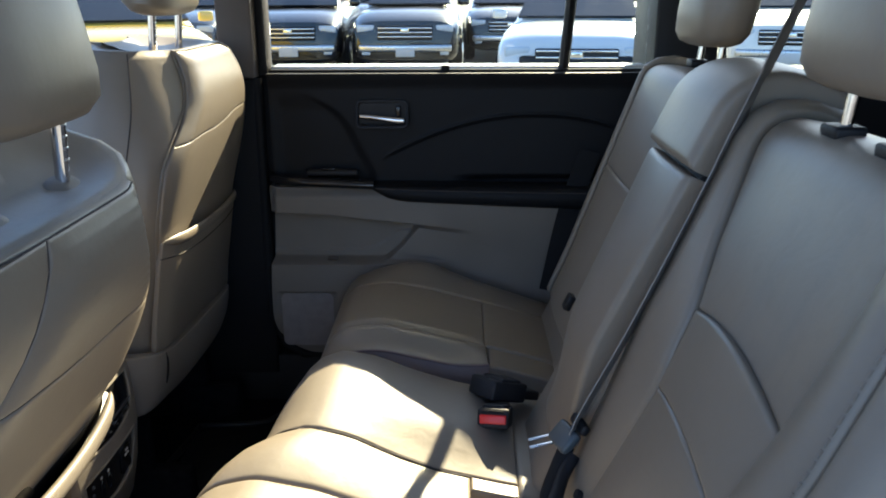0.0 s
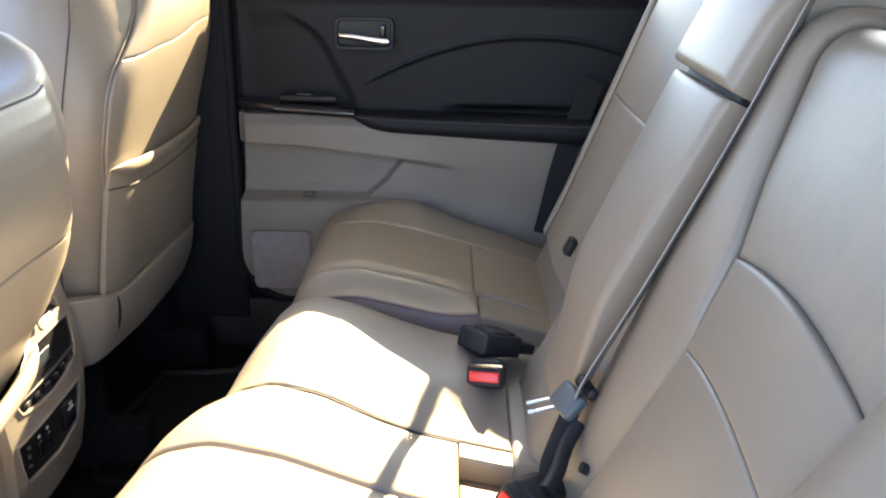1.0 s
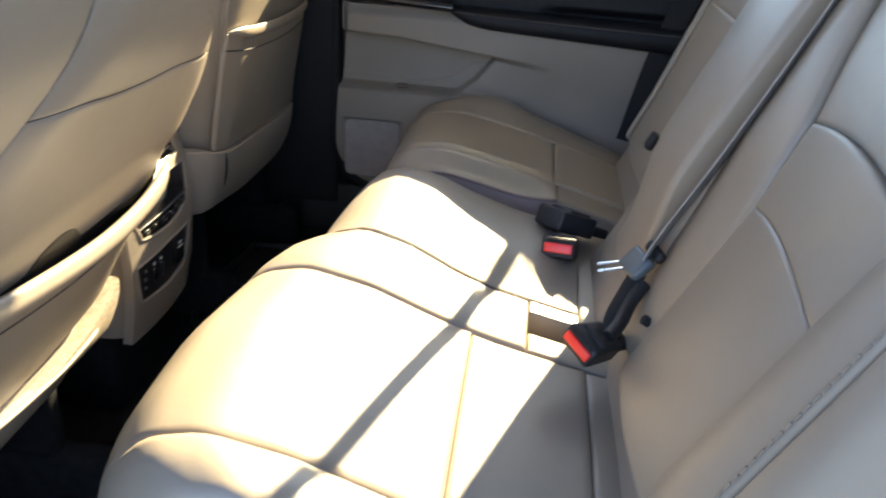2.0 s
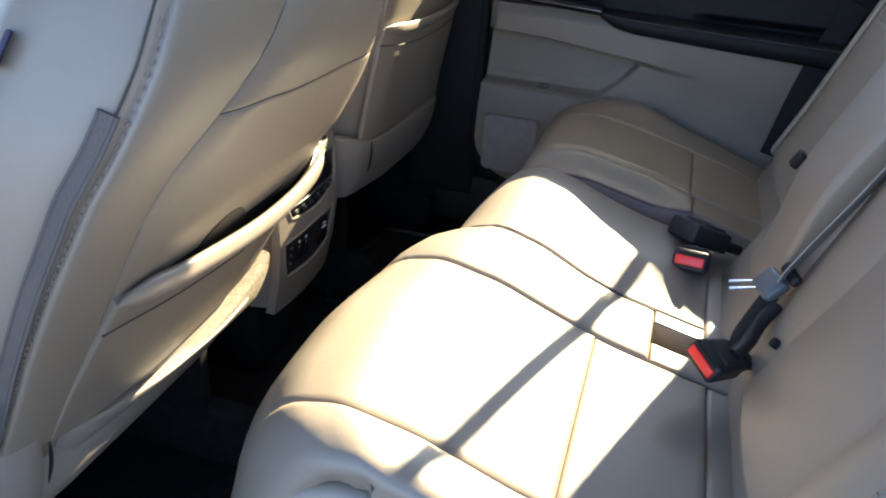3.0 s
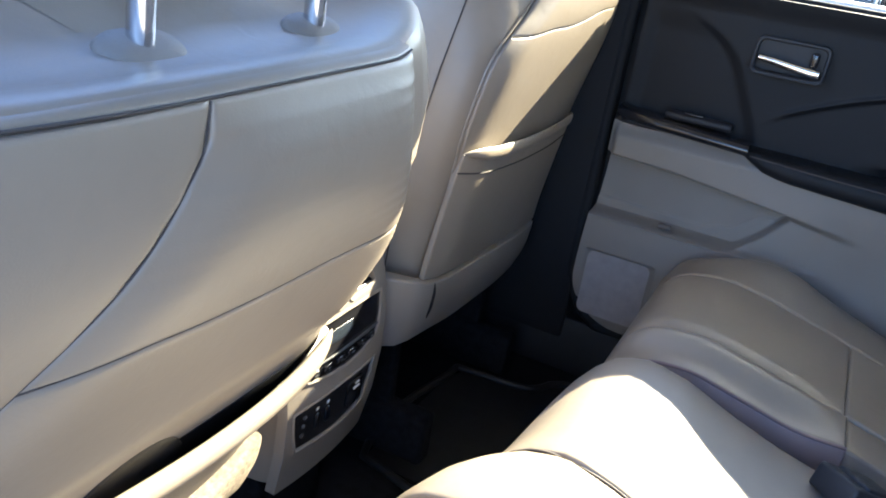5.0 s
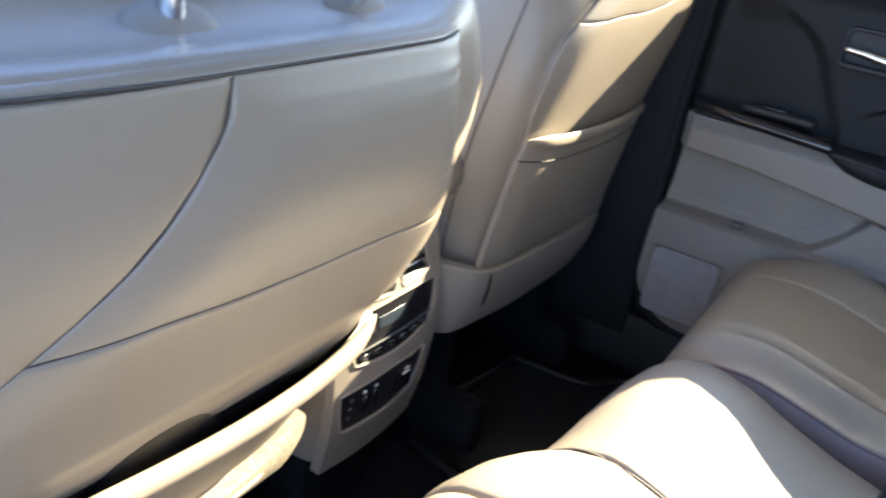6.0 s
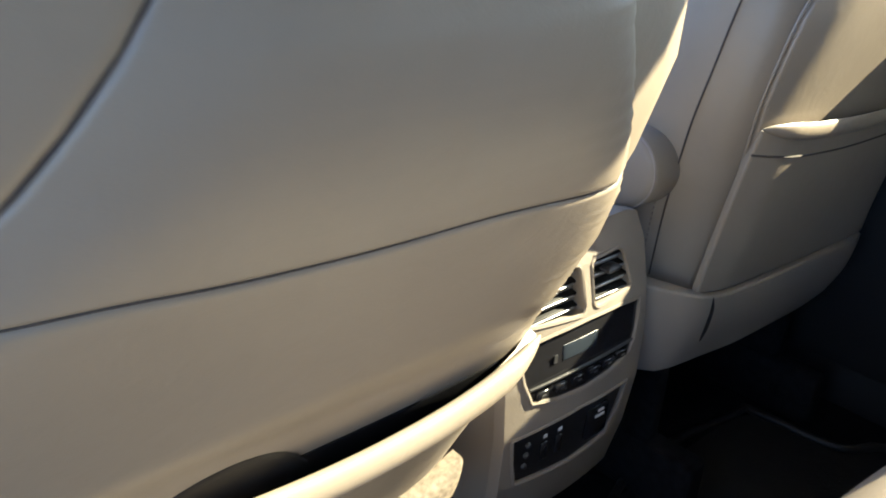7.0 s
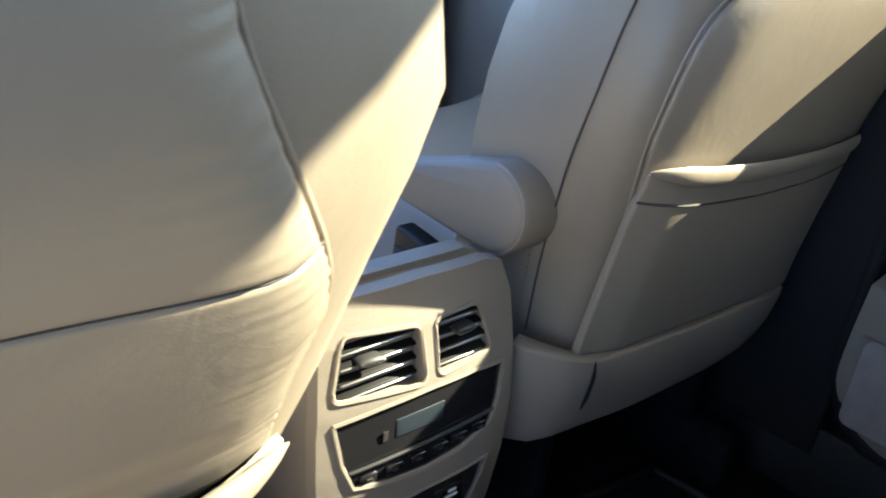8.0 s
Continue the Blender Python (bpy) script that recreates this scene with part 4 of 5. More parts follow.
single_pad("cushion_panel", 1.560, 1.795, -0.268, 0.080, 0.006, (26, 16))
single_pad("cushion_panel", 1.560, 1.795, 0.080, 0.230, 0.006, (8, 14))
single_pad("cushion_bolster", 1.476, 1.560, -0.268, 0.085, 0.006, (26, 10), 0.005)
single_pad("cushion_bolster", 1.476, 1.560, 0.085, 0.230, 0.006, (8, 8), 0.005, -0.004)
single_pad("cushion_bolster", 1.795, 1.955, -0.262, 0.250, 0.010, (26, 14), 0.008)
pad("cushion_boxing", lambda p, q: (-0.258 + 0.345 * p, 1.4755 - 0.004 * math.sin(math.pi * q), single_z(-0.258 + 0.345 * p, 1.476) - 0.062 * (1 - q) - 0.003), WINE, single, (0, -1, 0), (18, 5), roll=0.004, thick=0.02, label="wine-grey boxing panel")
tube("cushion_piping", [(x, 1.4755, single_z(x, 1.476) - 0.002) for x in (-0.255, -0.235, -0.20, -0.13, -0.06, 0.02, 0.085)], 0.0026, WINE_DARK, single, "wine piping")


def back_pad(name, seat, y0, y1, z0, z1, off=0.0, crown=0.008, roll=0.012, n=(10, 16), mat=LEATHER, thick=0.034, wrap=None, drop=0.006, rise=0.0, shift=None, label=""):
    """A stuffed panel on the backrest; y limits as functions of height, z limits as functions of the share across."""
    def fn(p, q):
        a = z0(p) if callable(z0) else z0
        b = z1(p) if callable(z1) else z1
        z = a + (b - a) * q
        ya = y0(z) if callable(y0) else y0
        yb = y1(z) if callable(y1) else y1
        x, zz, nx, nz = back_at(z)
        lift = (off(z) if callable(off) else off) + crown * math.sin(math.pi * p)
        x += nx * lift + (wrap(p, z) if wrap else 0.0) + (shift(z) if shift else 0.0)
        return (x, ya + (yb - ya) * p, zz + nz * lift + rise)
    return pad(name, fn, mat, seat, (-0.4, 0, 1.0), n, roll=roll, thick=thick, drop=drop, label=label)


def back_core(seat, y0, y1, top, deep=-0.014, rise=0.0, shift=None):
    """The closed body under the panels: front, rounded top and rear."""
    loops = []
    steps = [0.70, 0.85, 1.0, 1.15, BEND] + [BEND + (top - BEND) * k / 12 for k in range(1, 13)]
    for y, more in ((y0, -0.030), (y0 + 0.005, -0.014), (y0 + 0.016, -0.004), (y0 + 0.03, 0.0), (y1 - 0.03, 0.0), (y1 - 0.016, -0.004), (y1 - 0.005, -0.014), (y1, -0.030)):
        loop = []
        for s in steps:
            x, z, nx, nz = back_at(s)
            loop.append((x + nx * (deep + more) + (shift(s) if shift else 0.0), y, z + nz * (deep + more) + rise))
        loop.append((loop[-1][0] - 0.10, y, 0.70))
        loops.append(loop)
    return loft("back_core", loops, LEATHER_SIDE, seat)


inner = lambda z: lerp(z, [0.78, 0.903, 1.013, 1.104, 1.172, 1.285, 1.45], [0.962, 0.957, 0.950, 0.968, 1.012, 1.060, 1.080])
outer = lambda z: lerp(z, [0.78, 0.923, 1.0, 1.10, 1.2, 1.30, 1.45], [0.712, 0.706, 0.700, 0.688, 0.684, 0.69, 0.71])
edge_b = lambda z: lerp(z, [0.78, 1.0, 1.1, 1.3, 1.45], [0.618, 0.612, 0.610, 0.625, 0.66])
arc1 = lambda p: 1.092 + 0.010 * p + 0.016 * math.sin(math.pi * p)
arc2 = lambda p: 0.994 + 0.014 * p + 0.015 * math.sin(math.pi * p)
TOP, REAR = BEND + 0.125, BEND + 0.190
low_in = lambda z: lerp(z, [0.78, 0.90, 1.05, 1.25], [-0.014, -0.006, 0.008, 0.010])
back_pad("back_panel", bench, outer, inner, arc1, TOP, 0.002, 0.004, 0.006, n=(14, 24), drop=0.004, mat=LEATHER_WORN_SHADED)
back_pad("back_panel", bench, outer, inner, arc2, arc1, 0.004, 0.010, 0.006, n=(14, 8), drop=0.004)
back_pad("back_panel", bench, outer, inner, 0.775, arc2, 0.002, 0.012, 0.006, n=(14, 12), drop=0.004)
back_pad("back_bolster", bench, inner, lambda z: lerp(z, [0.78, 1.0, 1.2, 1.34], [1.128, 1.132, 1.134, 1.130]), 0.775, TOP, low_in, 0.012, 0.012, (8, 26), wrap=lambda p, z: 0.012 * p * p, drop=0.008)
back_pad("back_bolster", bench, edge_b, outer, 0.80, TOP - 0.01, 0.012, 0.010, 0.009, (10, 26), drop=0.007)
back_pad("back_side", bench, 0.530, edge_b, 0.80, TOP - 0.01, 0.013, 0.004, 0.007, (8, 26), wrap=lambda p, z: 0.075 * (1 - p) ** 2, drop=0.005, label="leather side panel behind a stitched seam")


def bolster_point(s, off, dy=0.0):
    x, z, nx, nz = back_at(s)
    return Vector((x + nx * off, edge_b(s) + dy, z + nz * off))


tube("side_seam", [bolster_point(0.84 + 0.05 * k, 0.0085) for k in range(11)], 0.0016, THREAD, bench, sides=6, steps=3)
bm = bmesh.new()
bmesh.ops.create_cube(bm, size=1.0)
bm.transform(Matrix.Diagonal((0.0028, 0.0016, 0.0075, 1)))
seam_stitch = part("stitch", bm, LEATHER_SIDE, bench, smooth=False)
for k in range(46):
    ob = seam_stitch if k == 0 else attach(new("stitch", seam_stitch.data), bench)
    s_a = 0.86 + 0.0095 * k
    p_a, p_b = bolster_point(s_a, 0.0165, 0.0085), bolster_point(s_a + 0.006, 0.0165, 0.0085)
    ob.matrix_basis = Matrix.Translation(p_a) @ (p_b - p_a).to_track_quat("Z", "Y").to_matrix().to_4x4()
back_core(bench, 0.560, 1.135, REAR)
# centre section with its fold-down rest and the pad above it, which stands higher
rest_far = lambda z: lerp(z, [0.80, 0.92, 1.08, 1.21], [1.285, 1.30, 1.325, 1.345])
rest = back_pad("centre_armrest", bench, 1.126, rest_far, 0.79, 1.215, 0.036, 0.008, 0.013, (12, 18), thick=0.07, wrap=lambda p, z: 0.035 * step(z, 0.98, 0.80), drop=0.009)
back_pad("centre_pad", bench, 1.122, 1.358, 1.214, TOP, 0.040, 0.008, 0.018, (14, 30), thick=0.05, drop=0.011, rise=0.010)
# black block set into the slit in place of the shade between the pads
rbox("slit_shade", (0.03, 0.215, 0.03), SOFT_BLACK, bench, (back_x(1.215) - 0.001, 1.240, 1.216), (0, 25, 0), bevel=0.003)
back_core(bench, 1.124, 1.354, REAR, -0.004, 0.014)
# single section back, set a little further to the rear at its foot
lean = lambda z: lerp(z, [0.80, 0.90, 1.10, 1.30], [0.055, 0.050, 0.030, 0.010])
s_off = -0.006
back_pad("back_panel", single, 1.475, 1.79, 0.80, 1.10, s_off, 0.010, 0.008, n=(12, 14), rise=0.010, shift=lean, drop=0.004)
back_pad("back_panel", single, 1.475, 1.79, 1.10, TOP, s_off, 0.008, 0.008, n=(12, 22), rise=0.010, shift=lean, drop=0.004)
back_pad("back_bolster", single, 1.362, 1.475, 0.80, TOP, s_off + 0.006, 0.012, 0.012, (8, 26), rise=0.010, shift=lean)
back_pad("back_bolster", single, 1.79, lambda z: lerp(z, [0.80, 1.0, 1.2, 1.33], [1.835, 1.850, 1.855, 1.83]), 0.80, TOP - 0.005, s_off + 0.004, 0.012, 0.014, (8, 26), wrap=lambda p, z: 0.07 * p ** 2, rise=0.010, shift=lean)
back_core(single, 1.366, 1.835, REAR, -0.020, 0.010, lean)
rbox("anchor_cover", (0.014, 0.026, 0.030), PLASTIC_DARK, single, (0.236, 1.50, 0.900), (0, 25, 0), bevel=0.003, label="small dark child-seat anchor cover")


def rear_headrest(parent, y, x, wide, high=0.0):
    for s in (-1, 1):
        tube("headrest_post", [(x - 0.004, y + s * 0.06, 1.300), (x + 0.008, y + s * 0.06, 1.42)], 0.0065, CHROME, parent, "chrome headrest post", sides=12)
        rbox("post_guide", (0.035, 0.04, 0.014), PLASTIC_DARK, parent, (x - 0.004, y + s * 0.06, 1.320 + high), bevel=0.004, label="black post guide")
    loops = []
    for h, a, b in ((0.0, 0.03, 0.64), (0.006, 0.042, 0.85), (0.022, 0.052, 0.97), (0.06, 0.056, 1.0), (0.12, 0.055, 0.985), (0.17, 0.042, 0.87), (0.185, 0.02, 0.60)):
        loops.append([(x - 0.006 + 0.15 * h + u, y + v, 1.368 + h) for u, v in oval(32, a, b * wide, 2.8)])
    loft("headrest", loops, LEATHER, parent, "greige leather headrest")


rear_headrest(bench, 0.875, 0.440, 0.132)
rear_headrest(single, 1.60, 0.490, 0.118, 0.010)


# ---- rear console between the front seats ----
console = thing("rear_console", (-0.62, MID, FLOOR), "greige plastic console end with air vents and control panels", "console")
FXC = [0.58, 0.65, 0.72, 0.78, 0.84, 0.90, 0.935]
FXX = [-0.575, -0.560, -0.553, -0.554, -0.560, -0.572, -0.585]


def face_x(z, y):
    return lerp(z, FXC, FXX) - 0.75 * (y - MID) ** 2


half = lambda z: lerp(z, [0.55, 0.65, 0.80, 0.90, 0.95], [0.100, 0.108, 0.116, 0.108, 0.094])


def soft_corners(pts, r, n=4):
    """A polygon with its corners rounded off."""
    res = []
    for k, p in enumerate(pts):
        p, a, b = Vector(p), Vector(pts[k - 1]), Vector(pts[(k + 1) % len(pts)])
        u, v = p + (a - p).normalized() * r, p + (b - p).normalized() * r
        for i in range(n + 1):
            t = i / n
            res.append(tuple(u * (1 - t) ** 2 + 2 * p * t * (1 - t) + v * t * t))
    return res


vents = [soft_corners([(1.151, 0.852), (1.249, 0.844), (1.244, 0.901), (1.164, 0.908)], 0.010), soft_corners([(1.263, 0.846), (1.337, 0.851), (1.318, 0.903), (1.260, 0.902)], 0.010)]
climate = [(1.152, 0.832), (1.20, 0.836), (1.255, 0.838), (1.31, 0.836), (1.356, 0.830), (1.352, 0.79), (1.342, 0.765), (1.30, 0.754), (1.255, 0.751), (1.21, 0.754), (1.172, 0.762), (1.160, 0.79)]
usb = [(1.150, 0.722), (1.255, 0.727), (1.345, 0.722), (1.338, 0.685), (1.322, 0.652), (1.255, 0.645), (1.165, 0.652), (1.156, 0.685)]


def dense(loop, gap=0.012):
    res = []
    for (a, b), (c, d) in zip(loop, loop[1:] + loop[:1]):
        k = max(1, int(math.hypot(c - a, d - b) / gap))
        res += [(a + (c - a) * i / k, b + (d - b) * i / k) for i in range(k)]
    return res


side = [0.58, 0.62, 0.66, 0.70, 0.74, 0.78, 0.82, 0.86, 0.90, 0.92, 0.930]
outline = [(MID + half(z) + 0.004, z) for z in side] + [(MID + 0.08, 0.937), (MID, 0.940), (MID - 0.08, 0.937)] + [(MID - half(z) - 0.004, z) for z in reversed(side)]
plate("face", dense(outline), [dense(v) for v in vents] + [dense(climate), dense(usb)], lambda a, b, c: (face_x(b, a) - 0.016 + c, a, b), 0.016, PLASTIC, console, "greige console face", cuts=3)
for v in vents + [climate, usb]:
    tube("opening_lip", [(face_x(b, a) - 0.001, a, b) for a, b in dense(v) + dense(v)[:1]], 0.0028, PLASTIC, console, sides=6, steps=1)
body = []
xf = lambda z: lerp(z, [0.6, 0.8, 0.84, 0.90, 0.942], [0.95, 0.92, 0.74, 0.66, 0.632])
for z in (0.585, 0.60, 0.65, 0.75, 0.85, 0.90, 0.925, 0.936, 0.942):
    h = half(z) + 0.002 - (0.0 if z < 0.91 else 0.004 if z < 0.93 else 0.012 if z < 0.94 else 0.025)
    x1 = lerp(z, FXC, FXX) - 0.016 - (0.0 if z < 0.93 else 0.01)
    body.append([((x1 - xf(z)) / 2 + a, MID + b, z) for a, b in oval(40, (x1 + xf(z)) / 2, h, 9)])
loft("body", body, PLASTIC, console, "greige plastic body")
rbox("plinth", (0.34, 0.18, 0.19), CARPET, console, (-0.80, MID, 0.505), bevel=0.02, label="black carpeted plinth")
for k, v in enumerate(vents):
    y0, y1 = min(a for a, b in v), max(a for a, b in v)
    vent = rbox("air_vent", (0.010, y1 - y0, 0.068), VENT_BLACK, console, (-0.598, (y0 + y1) / 2, 0.88), bevel=0.001, label="black air vent with silver-edged slats")
    for i in range(4):
        z = 0.855 + 0.0132 * i
        fx = face_x(z, (y0 + y1) / 2)
        rbox("slat", (0.022, y1 - y0 - 0.006, 0.0035), VENT_BLACK, vent, (fx - 0.017, (y0 + y1) / 2, z), (0, 14, 0), bevel=0.0012)
        rbox("slat_edge", (0.003, y1 - y0 - 0.018, 0.0014), VENT_SILVER, vent, (fx - 0.0055, (y0 + y1) / 2, z - 0.0026), (0, 14, 0), bevel=0.001, label="silver slat edge")
    loft("slider_tab", [[(face_x(0.8815, y) - 0.004 + a, y, 0.8815 + b * 0.9) for a, b in oval(10, 0.008, hh)] for y, hh in ((y0 + 0.026, 0.002), (y0 + 0.030, 0.0048), (y0 + 0.046, 0.0048), (y0 + 0.050, 0.0025))], TAB_GREY, vent, "grey slider tab")
# climate panel
cp = plate("climate_panel", dense([(1.255 + (a - 1.255) * 0.985, 0.793 + (b - 0.793) * 0.97) for a, b in climate]), [], lambda a, b, c: (face_x(b, a) - 0.010 + c, a, b), 0.008, GLOSS_BLACK, console, "glossy black rear climate panel")
pad("display", lambda p, q: (face_x(0.806 + 0.018 * q, 1.216 + 0.058 * p) - 0.0012, 1.216 + 0.058 * p, 0.798 + 0.020 * q), DISPLAY, cp, (1, 0, 0), (6, 3), roll=0.002, thick=0.002, label="grey climate display")
pad("panel_rib", lambda p, q: (face_x(0.778, 1.168 + 0.178 * p) + 0.0005, 1.168 + 0.178 * p, 0.7775 + 0.003 * q + 0.003 * (1 - (2 * p - 1) ** 2)), TAB_GREY, cp, (1, 0, 0), (10, 2), roll=0.0008, thick=0.002, label="thin dark grey rib")
for i in range(6):
    y = 1.188 + 0.0275 * i
    rbox("button", (0.004, 0.018, 0.010), GLOSS_BLACK, cp, (face_x(0.768, y) - 0.0015, y, 0.7675), bevel=0.0015, label="black push button")
    rbox("button_mark", (0.001, 0.006, 0.0018), TAB_GREY, cp, (face_x(0.768, y) + 0.0009, y, 0.7675), bevel=0)
rbox("display_mark", (0.001, 0.005, 0.010), TAB_GREY, cp, (face_x(0.81, 1.206) - 0.0012, 1.205, 0.805), bevel=0)
# socket panel
sp = plate("socket_panel", dense([(1.25 + (a - 1.25) * 0.98, 0.686 + (b - 0.686) * 0.96) for a, b in usb]), [], lambda a, b, c: (face_x(b, a) - 0.012 + c, a, b), 0.008, PLASTIC_DARK, console, "black socket panel")
for y, z in ((1.178, 0.703), (1.178, 0.688), (1.178, 0.672)):
    rbox("jack", (0.006, 0.007, 0.007), TAB_GREY, sp, (face_x(z, y) - 0.003, y, z), bevel=0.003, segs=3, label="round metal jack")
for y in (1.203, 1.226):
    rbox("usb_socket", (0.004, 0.011, 0.024), GLOSS_BLACK, sp, (face_x(0.69, y) - 0.002, y, 0.686), bevel=0.002)
    rbox("socket_mark", (0.001, 0.006, 0.004), MARK, sp, (face_x(0.705, y) - 0.0030, y, 0.7055), bevel=0)
rbox("outlet_cover", (0.005, 0.040, 0.044), GLOSS_BLACK, sp, (face_x(0.69, 1.295) - 0.003, 1.295, 0.686), bevel=0.004, label="black outlet cover")
for z, w in ((0.702, 0.010), (0.694, 0.016), (0.677, 0.009)):
    rbox("cover_mark", (0.001, w, 0.003), MARK, sp, (face_x(z, 1.297) + 0.0002, 1.297, z), bevel=0)

# ---- front of the cabin, seen past the seats ----
dash = thing("dashboard", (-1.55, MID, 0.60), "black dashboard with a round silver knob", "dashboard")
rbox("body", (0.50, 1.50, 0.42), SOFT_BLACK, dash, (-1.62, MID, 0.92), bevel=0.06, segs=4)
panel_ob = rbox("control_panel", (0.03, 0.34, 0.16), GLOSS_BLACK, dash, (-1.352, 1.22, 0.985), bevel=0.01, label="glossy black control panel")
tube("knob", [(-1.325 + 0.0, 1.251 + 0.015 * math.cos(a * math.pi / 8), 0.957 + 0.015 * math.sin(a * math.pi / 8)) for a in range(17)], 0.0016, MARK, panel_ob, "pale knob ring", steps=2)
for y in (1.281, 1.300):
    rbox("panel_mark", (0.002, 0.005, 0.006), MARK, panel_ob, (-1.335, y, 0.959), bevel=0)
fc = thing("front_console", (-1.0, MID, FLOOR), "pale console between the front seats with a silver gear plate", "console")
rbox("body", (0.62, 0.24, 0.36), PLASTIC, fc, (-1.10, MID, 0.62), bevel=0.03, segs=3)
rbox("gear_bed", (0.36, 0.23, 0.15), PLASTIC, fc, (-1.335, MID, 0.812), bevel=0.02, segs=3, label="greige raised gear bed")
rbox("gear_plate", (0.20, 0.14, 0.012), STEEL, fc, (-1.34, MID + 0.02, 0.889), bevel=0.004, label="silver gear plate")
rbox("gear_lever", (0.04, 0.05, 0.10), PLASTIC_DARK, fc, (-1.30, MID + 0.03, 0.93), bevel=0.015, segs=3, label="black gear lever")

# ---- rubber mat in the rear footwell ----
mat_ob = thing("floor_mat", (-0.42, 1.70, FLOOR), "black rubber floor mat with a raised rim in the footwell", "floor mat")
RUBBER = material("mat_rubber", (0.007, 0.007, 0.008), 0.55, 0.4, vary=0.2, scale=20, bump=0.4, bump_scale=300)
mat_edge = [(-0.20, 1.46), (-0.20, 1.90), (-0.24, 1.94), (-0.40, 1.93), (-0.46, 1.86), (-0.60, 1.84), (-0.62, 1.80), (-0.62, 1.46)]
plate("sheet", mat_edge, [], lambda a, b, c: (a, b, FLOOR + c), 0.006, RUBBER, mat_ob)
tube("rim", [(a, b, FLOOR + 0.010) for a, b in mat_edge + mat_edge[:1]], 0.008, RUBBER, mat_ob, "raised rim", steps=3)

# ---- belts ----
def buckle(end, axis, face, label, button=True, size=(0.052, 0.026, 0.062)):
    """end: middle of the button end; axis: the way that end faces; face: the normal of the broad side."""
    b = thing("seat_belt_buckle", end, label, "buckle", "belt buckles")
    zz = Vector(axis).normalized()
    yy = (Vector(face) - zz * zz.dot(Vector(face))).normalized()
    xx = yy.cross(zz)
    m = Matrix.Translation(end) @ Matrix((xx, yy, zz)).transposed().to_4x4()

    def box(name, dims, c, mat, bevel, lab="", parent=b, narrow=0.88):
        bm = bmesh.new()
        bmesh.ops.create_cube(bm, size=1.0)
        for v in bm.verts:
            k = narrow if v.co.z < 0 else 1.0
            v.co = Vector((v.co.x * dims[0] * k, v.co.y * dims[1], v.co.z * dims[2]))
        bmesh.ops.bevel(bm, geom=list(bm.edges), offset=bevel, segments=3, profile=0.5, affect="EDGES")
        bm.transform(m @ Matrix.Translation(c))
        return part(name, bm, mat, parent, lab)
    w, t, h = size
    bd = box("housing", (w, t, h), (0, 0, -h / 2), PLASTIC_DARK, 0.005, "black plastic housing")
    box("shoulder", (w * 0.8, t * 0.5, h * 0.6), (0, t * 0.38, -h * 0.55), PLASTIC_DARK, 0.004, "", bd)
    if button:
        box("release_button", (w * 0.82, t * 0.45, 0.008), (0, -t * 0.02, -0.001), RED, 0.002, "red release button", bd, 1.0)
        box("tongue_slot", (w * 0.70, t * 0.14, 0.004), (0, t * 0.34, 0.0), SEAL, 0.0008, "", bd, 1.0)
    box("stalk", (w * 0.6, t * 0.5, 0.05), (0, -t * 0.1, -h - 0.018), PLASTIC_DARK, 0.004, "black stalk", narrow=1.0)
    return b


buckle((0.083, 1.252, 0.790), (-0.22, -0.90, 0.38), (0.02, 0.38, 0.92), "black seat belt buckle with a red button on the cushion", size=(0.054, 0.034, 0.062))
buckle((0.066, 1.335, 0.806), (-0.62, -0.45, 0.30), (0.05, 0.20, 0.98), "black seat belt buckle turned face down", button=False, size=(0.066, 0.034, 0.085))
buckle((0.102, 0.945, 0.808), (-0.593, -0.747, 0.276), (0.47, -0.043, 0.875), "large black seat belt buckle with a red button", size=(0.052, 0.028, 0.068))

buckle((-0.722, 1.366, 0.905), (0.10, 0.0, 1.0), (0.0, -1.0, 0.1), "black seat belt buckle beside the front passenger seat", button=False, size=(0.052, 0.026, 0.085))

belt = thing("seat_belt", (0.20, 1.05, 0.80), "dark grey shoulder belt hanging across the centre of the bench", "seat belt")
web = [(0.188, 1.075, 0.868), (0.205, 1.085, 0.905), (0.260, 1.088, 1.02), (0.326, 1.092, 1.17), (0.388, 1.106, 1.31), (0.452, 1.128, 1.45), (0.525, 1.155, 1.62), (0.59, 1.175, 1.80)]
ribbon("webbing", web, [(0.46, 0.88, -0.22)] * 4 + [(0.52, 0.84, -0.1), (0.58, 0.80, 0.0), (0.66, 0.72, 0.0), (0.75, 0.6, 0.0)], 0.046, 0.0016, WEBBING, belt, "dark grey belt webbing")
tongue = rbox("tongue", (0.036, 0.050, 0.016), TONGUE_GREY, belt, (0.176, 1.078, 0.862), (0, -48, 18), bevel=0.006, segs=3, label="blue-grey tongue grip")
rbox("tongue_slot", (0.016, 0.046, 0.013), PLASTIC_DARK, belt, (0.198, 1.082, 0.880), (0, -60, 12), bevel=0.005, segs=3, label="black webbing slot")
for s in (-1, 1):
    rbox("tongue_blade", (0.034, 0.006, 0.0025), STEEL, tongue, (0.143, 1.083 + s * 0.010, 0.852), (0, -10, 8), bevel=0.001, label="steel tongue prong")
tube("lower_strap", [(0.178, 1.065, 0.855), (0.165, 1.045, 0.835), (0.150, 1.015, 0.815), (0.145, 0.985, 0.802)], 0.012, SEAL, belt, "twisted black lower strap", flat=0.45)
tube("anchor_cable", [(0.186, 1.055, 0.845), (0.168, 1.03, 0.826), (0.155, 1.0, 0.812), (0.140, 0.975, 0.806)], 0.010, PLASTIC_DARK, belt, "black anchor sleeve")
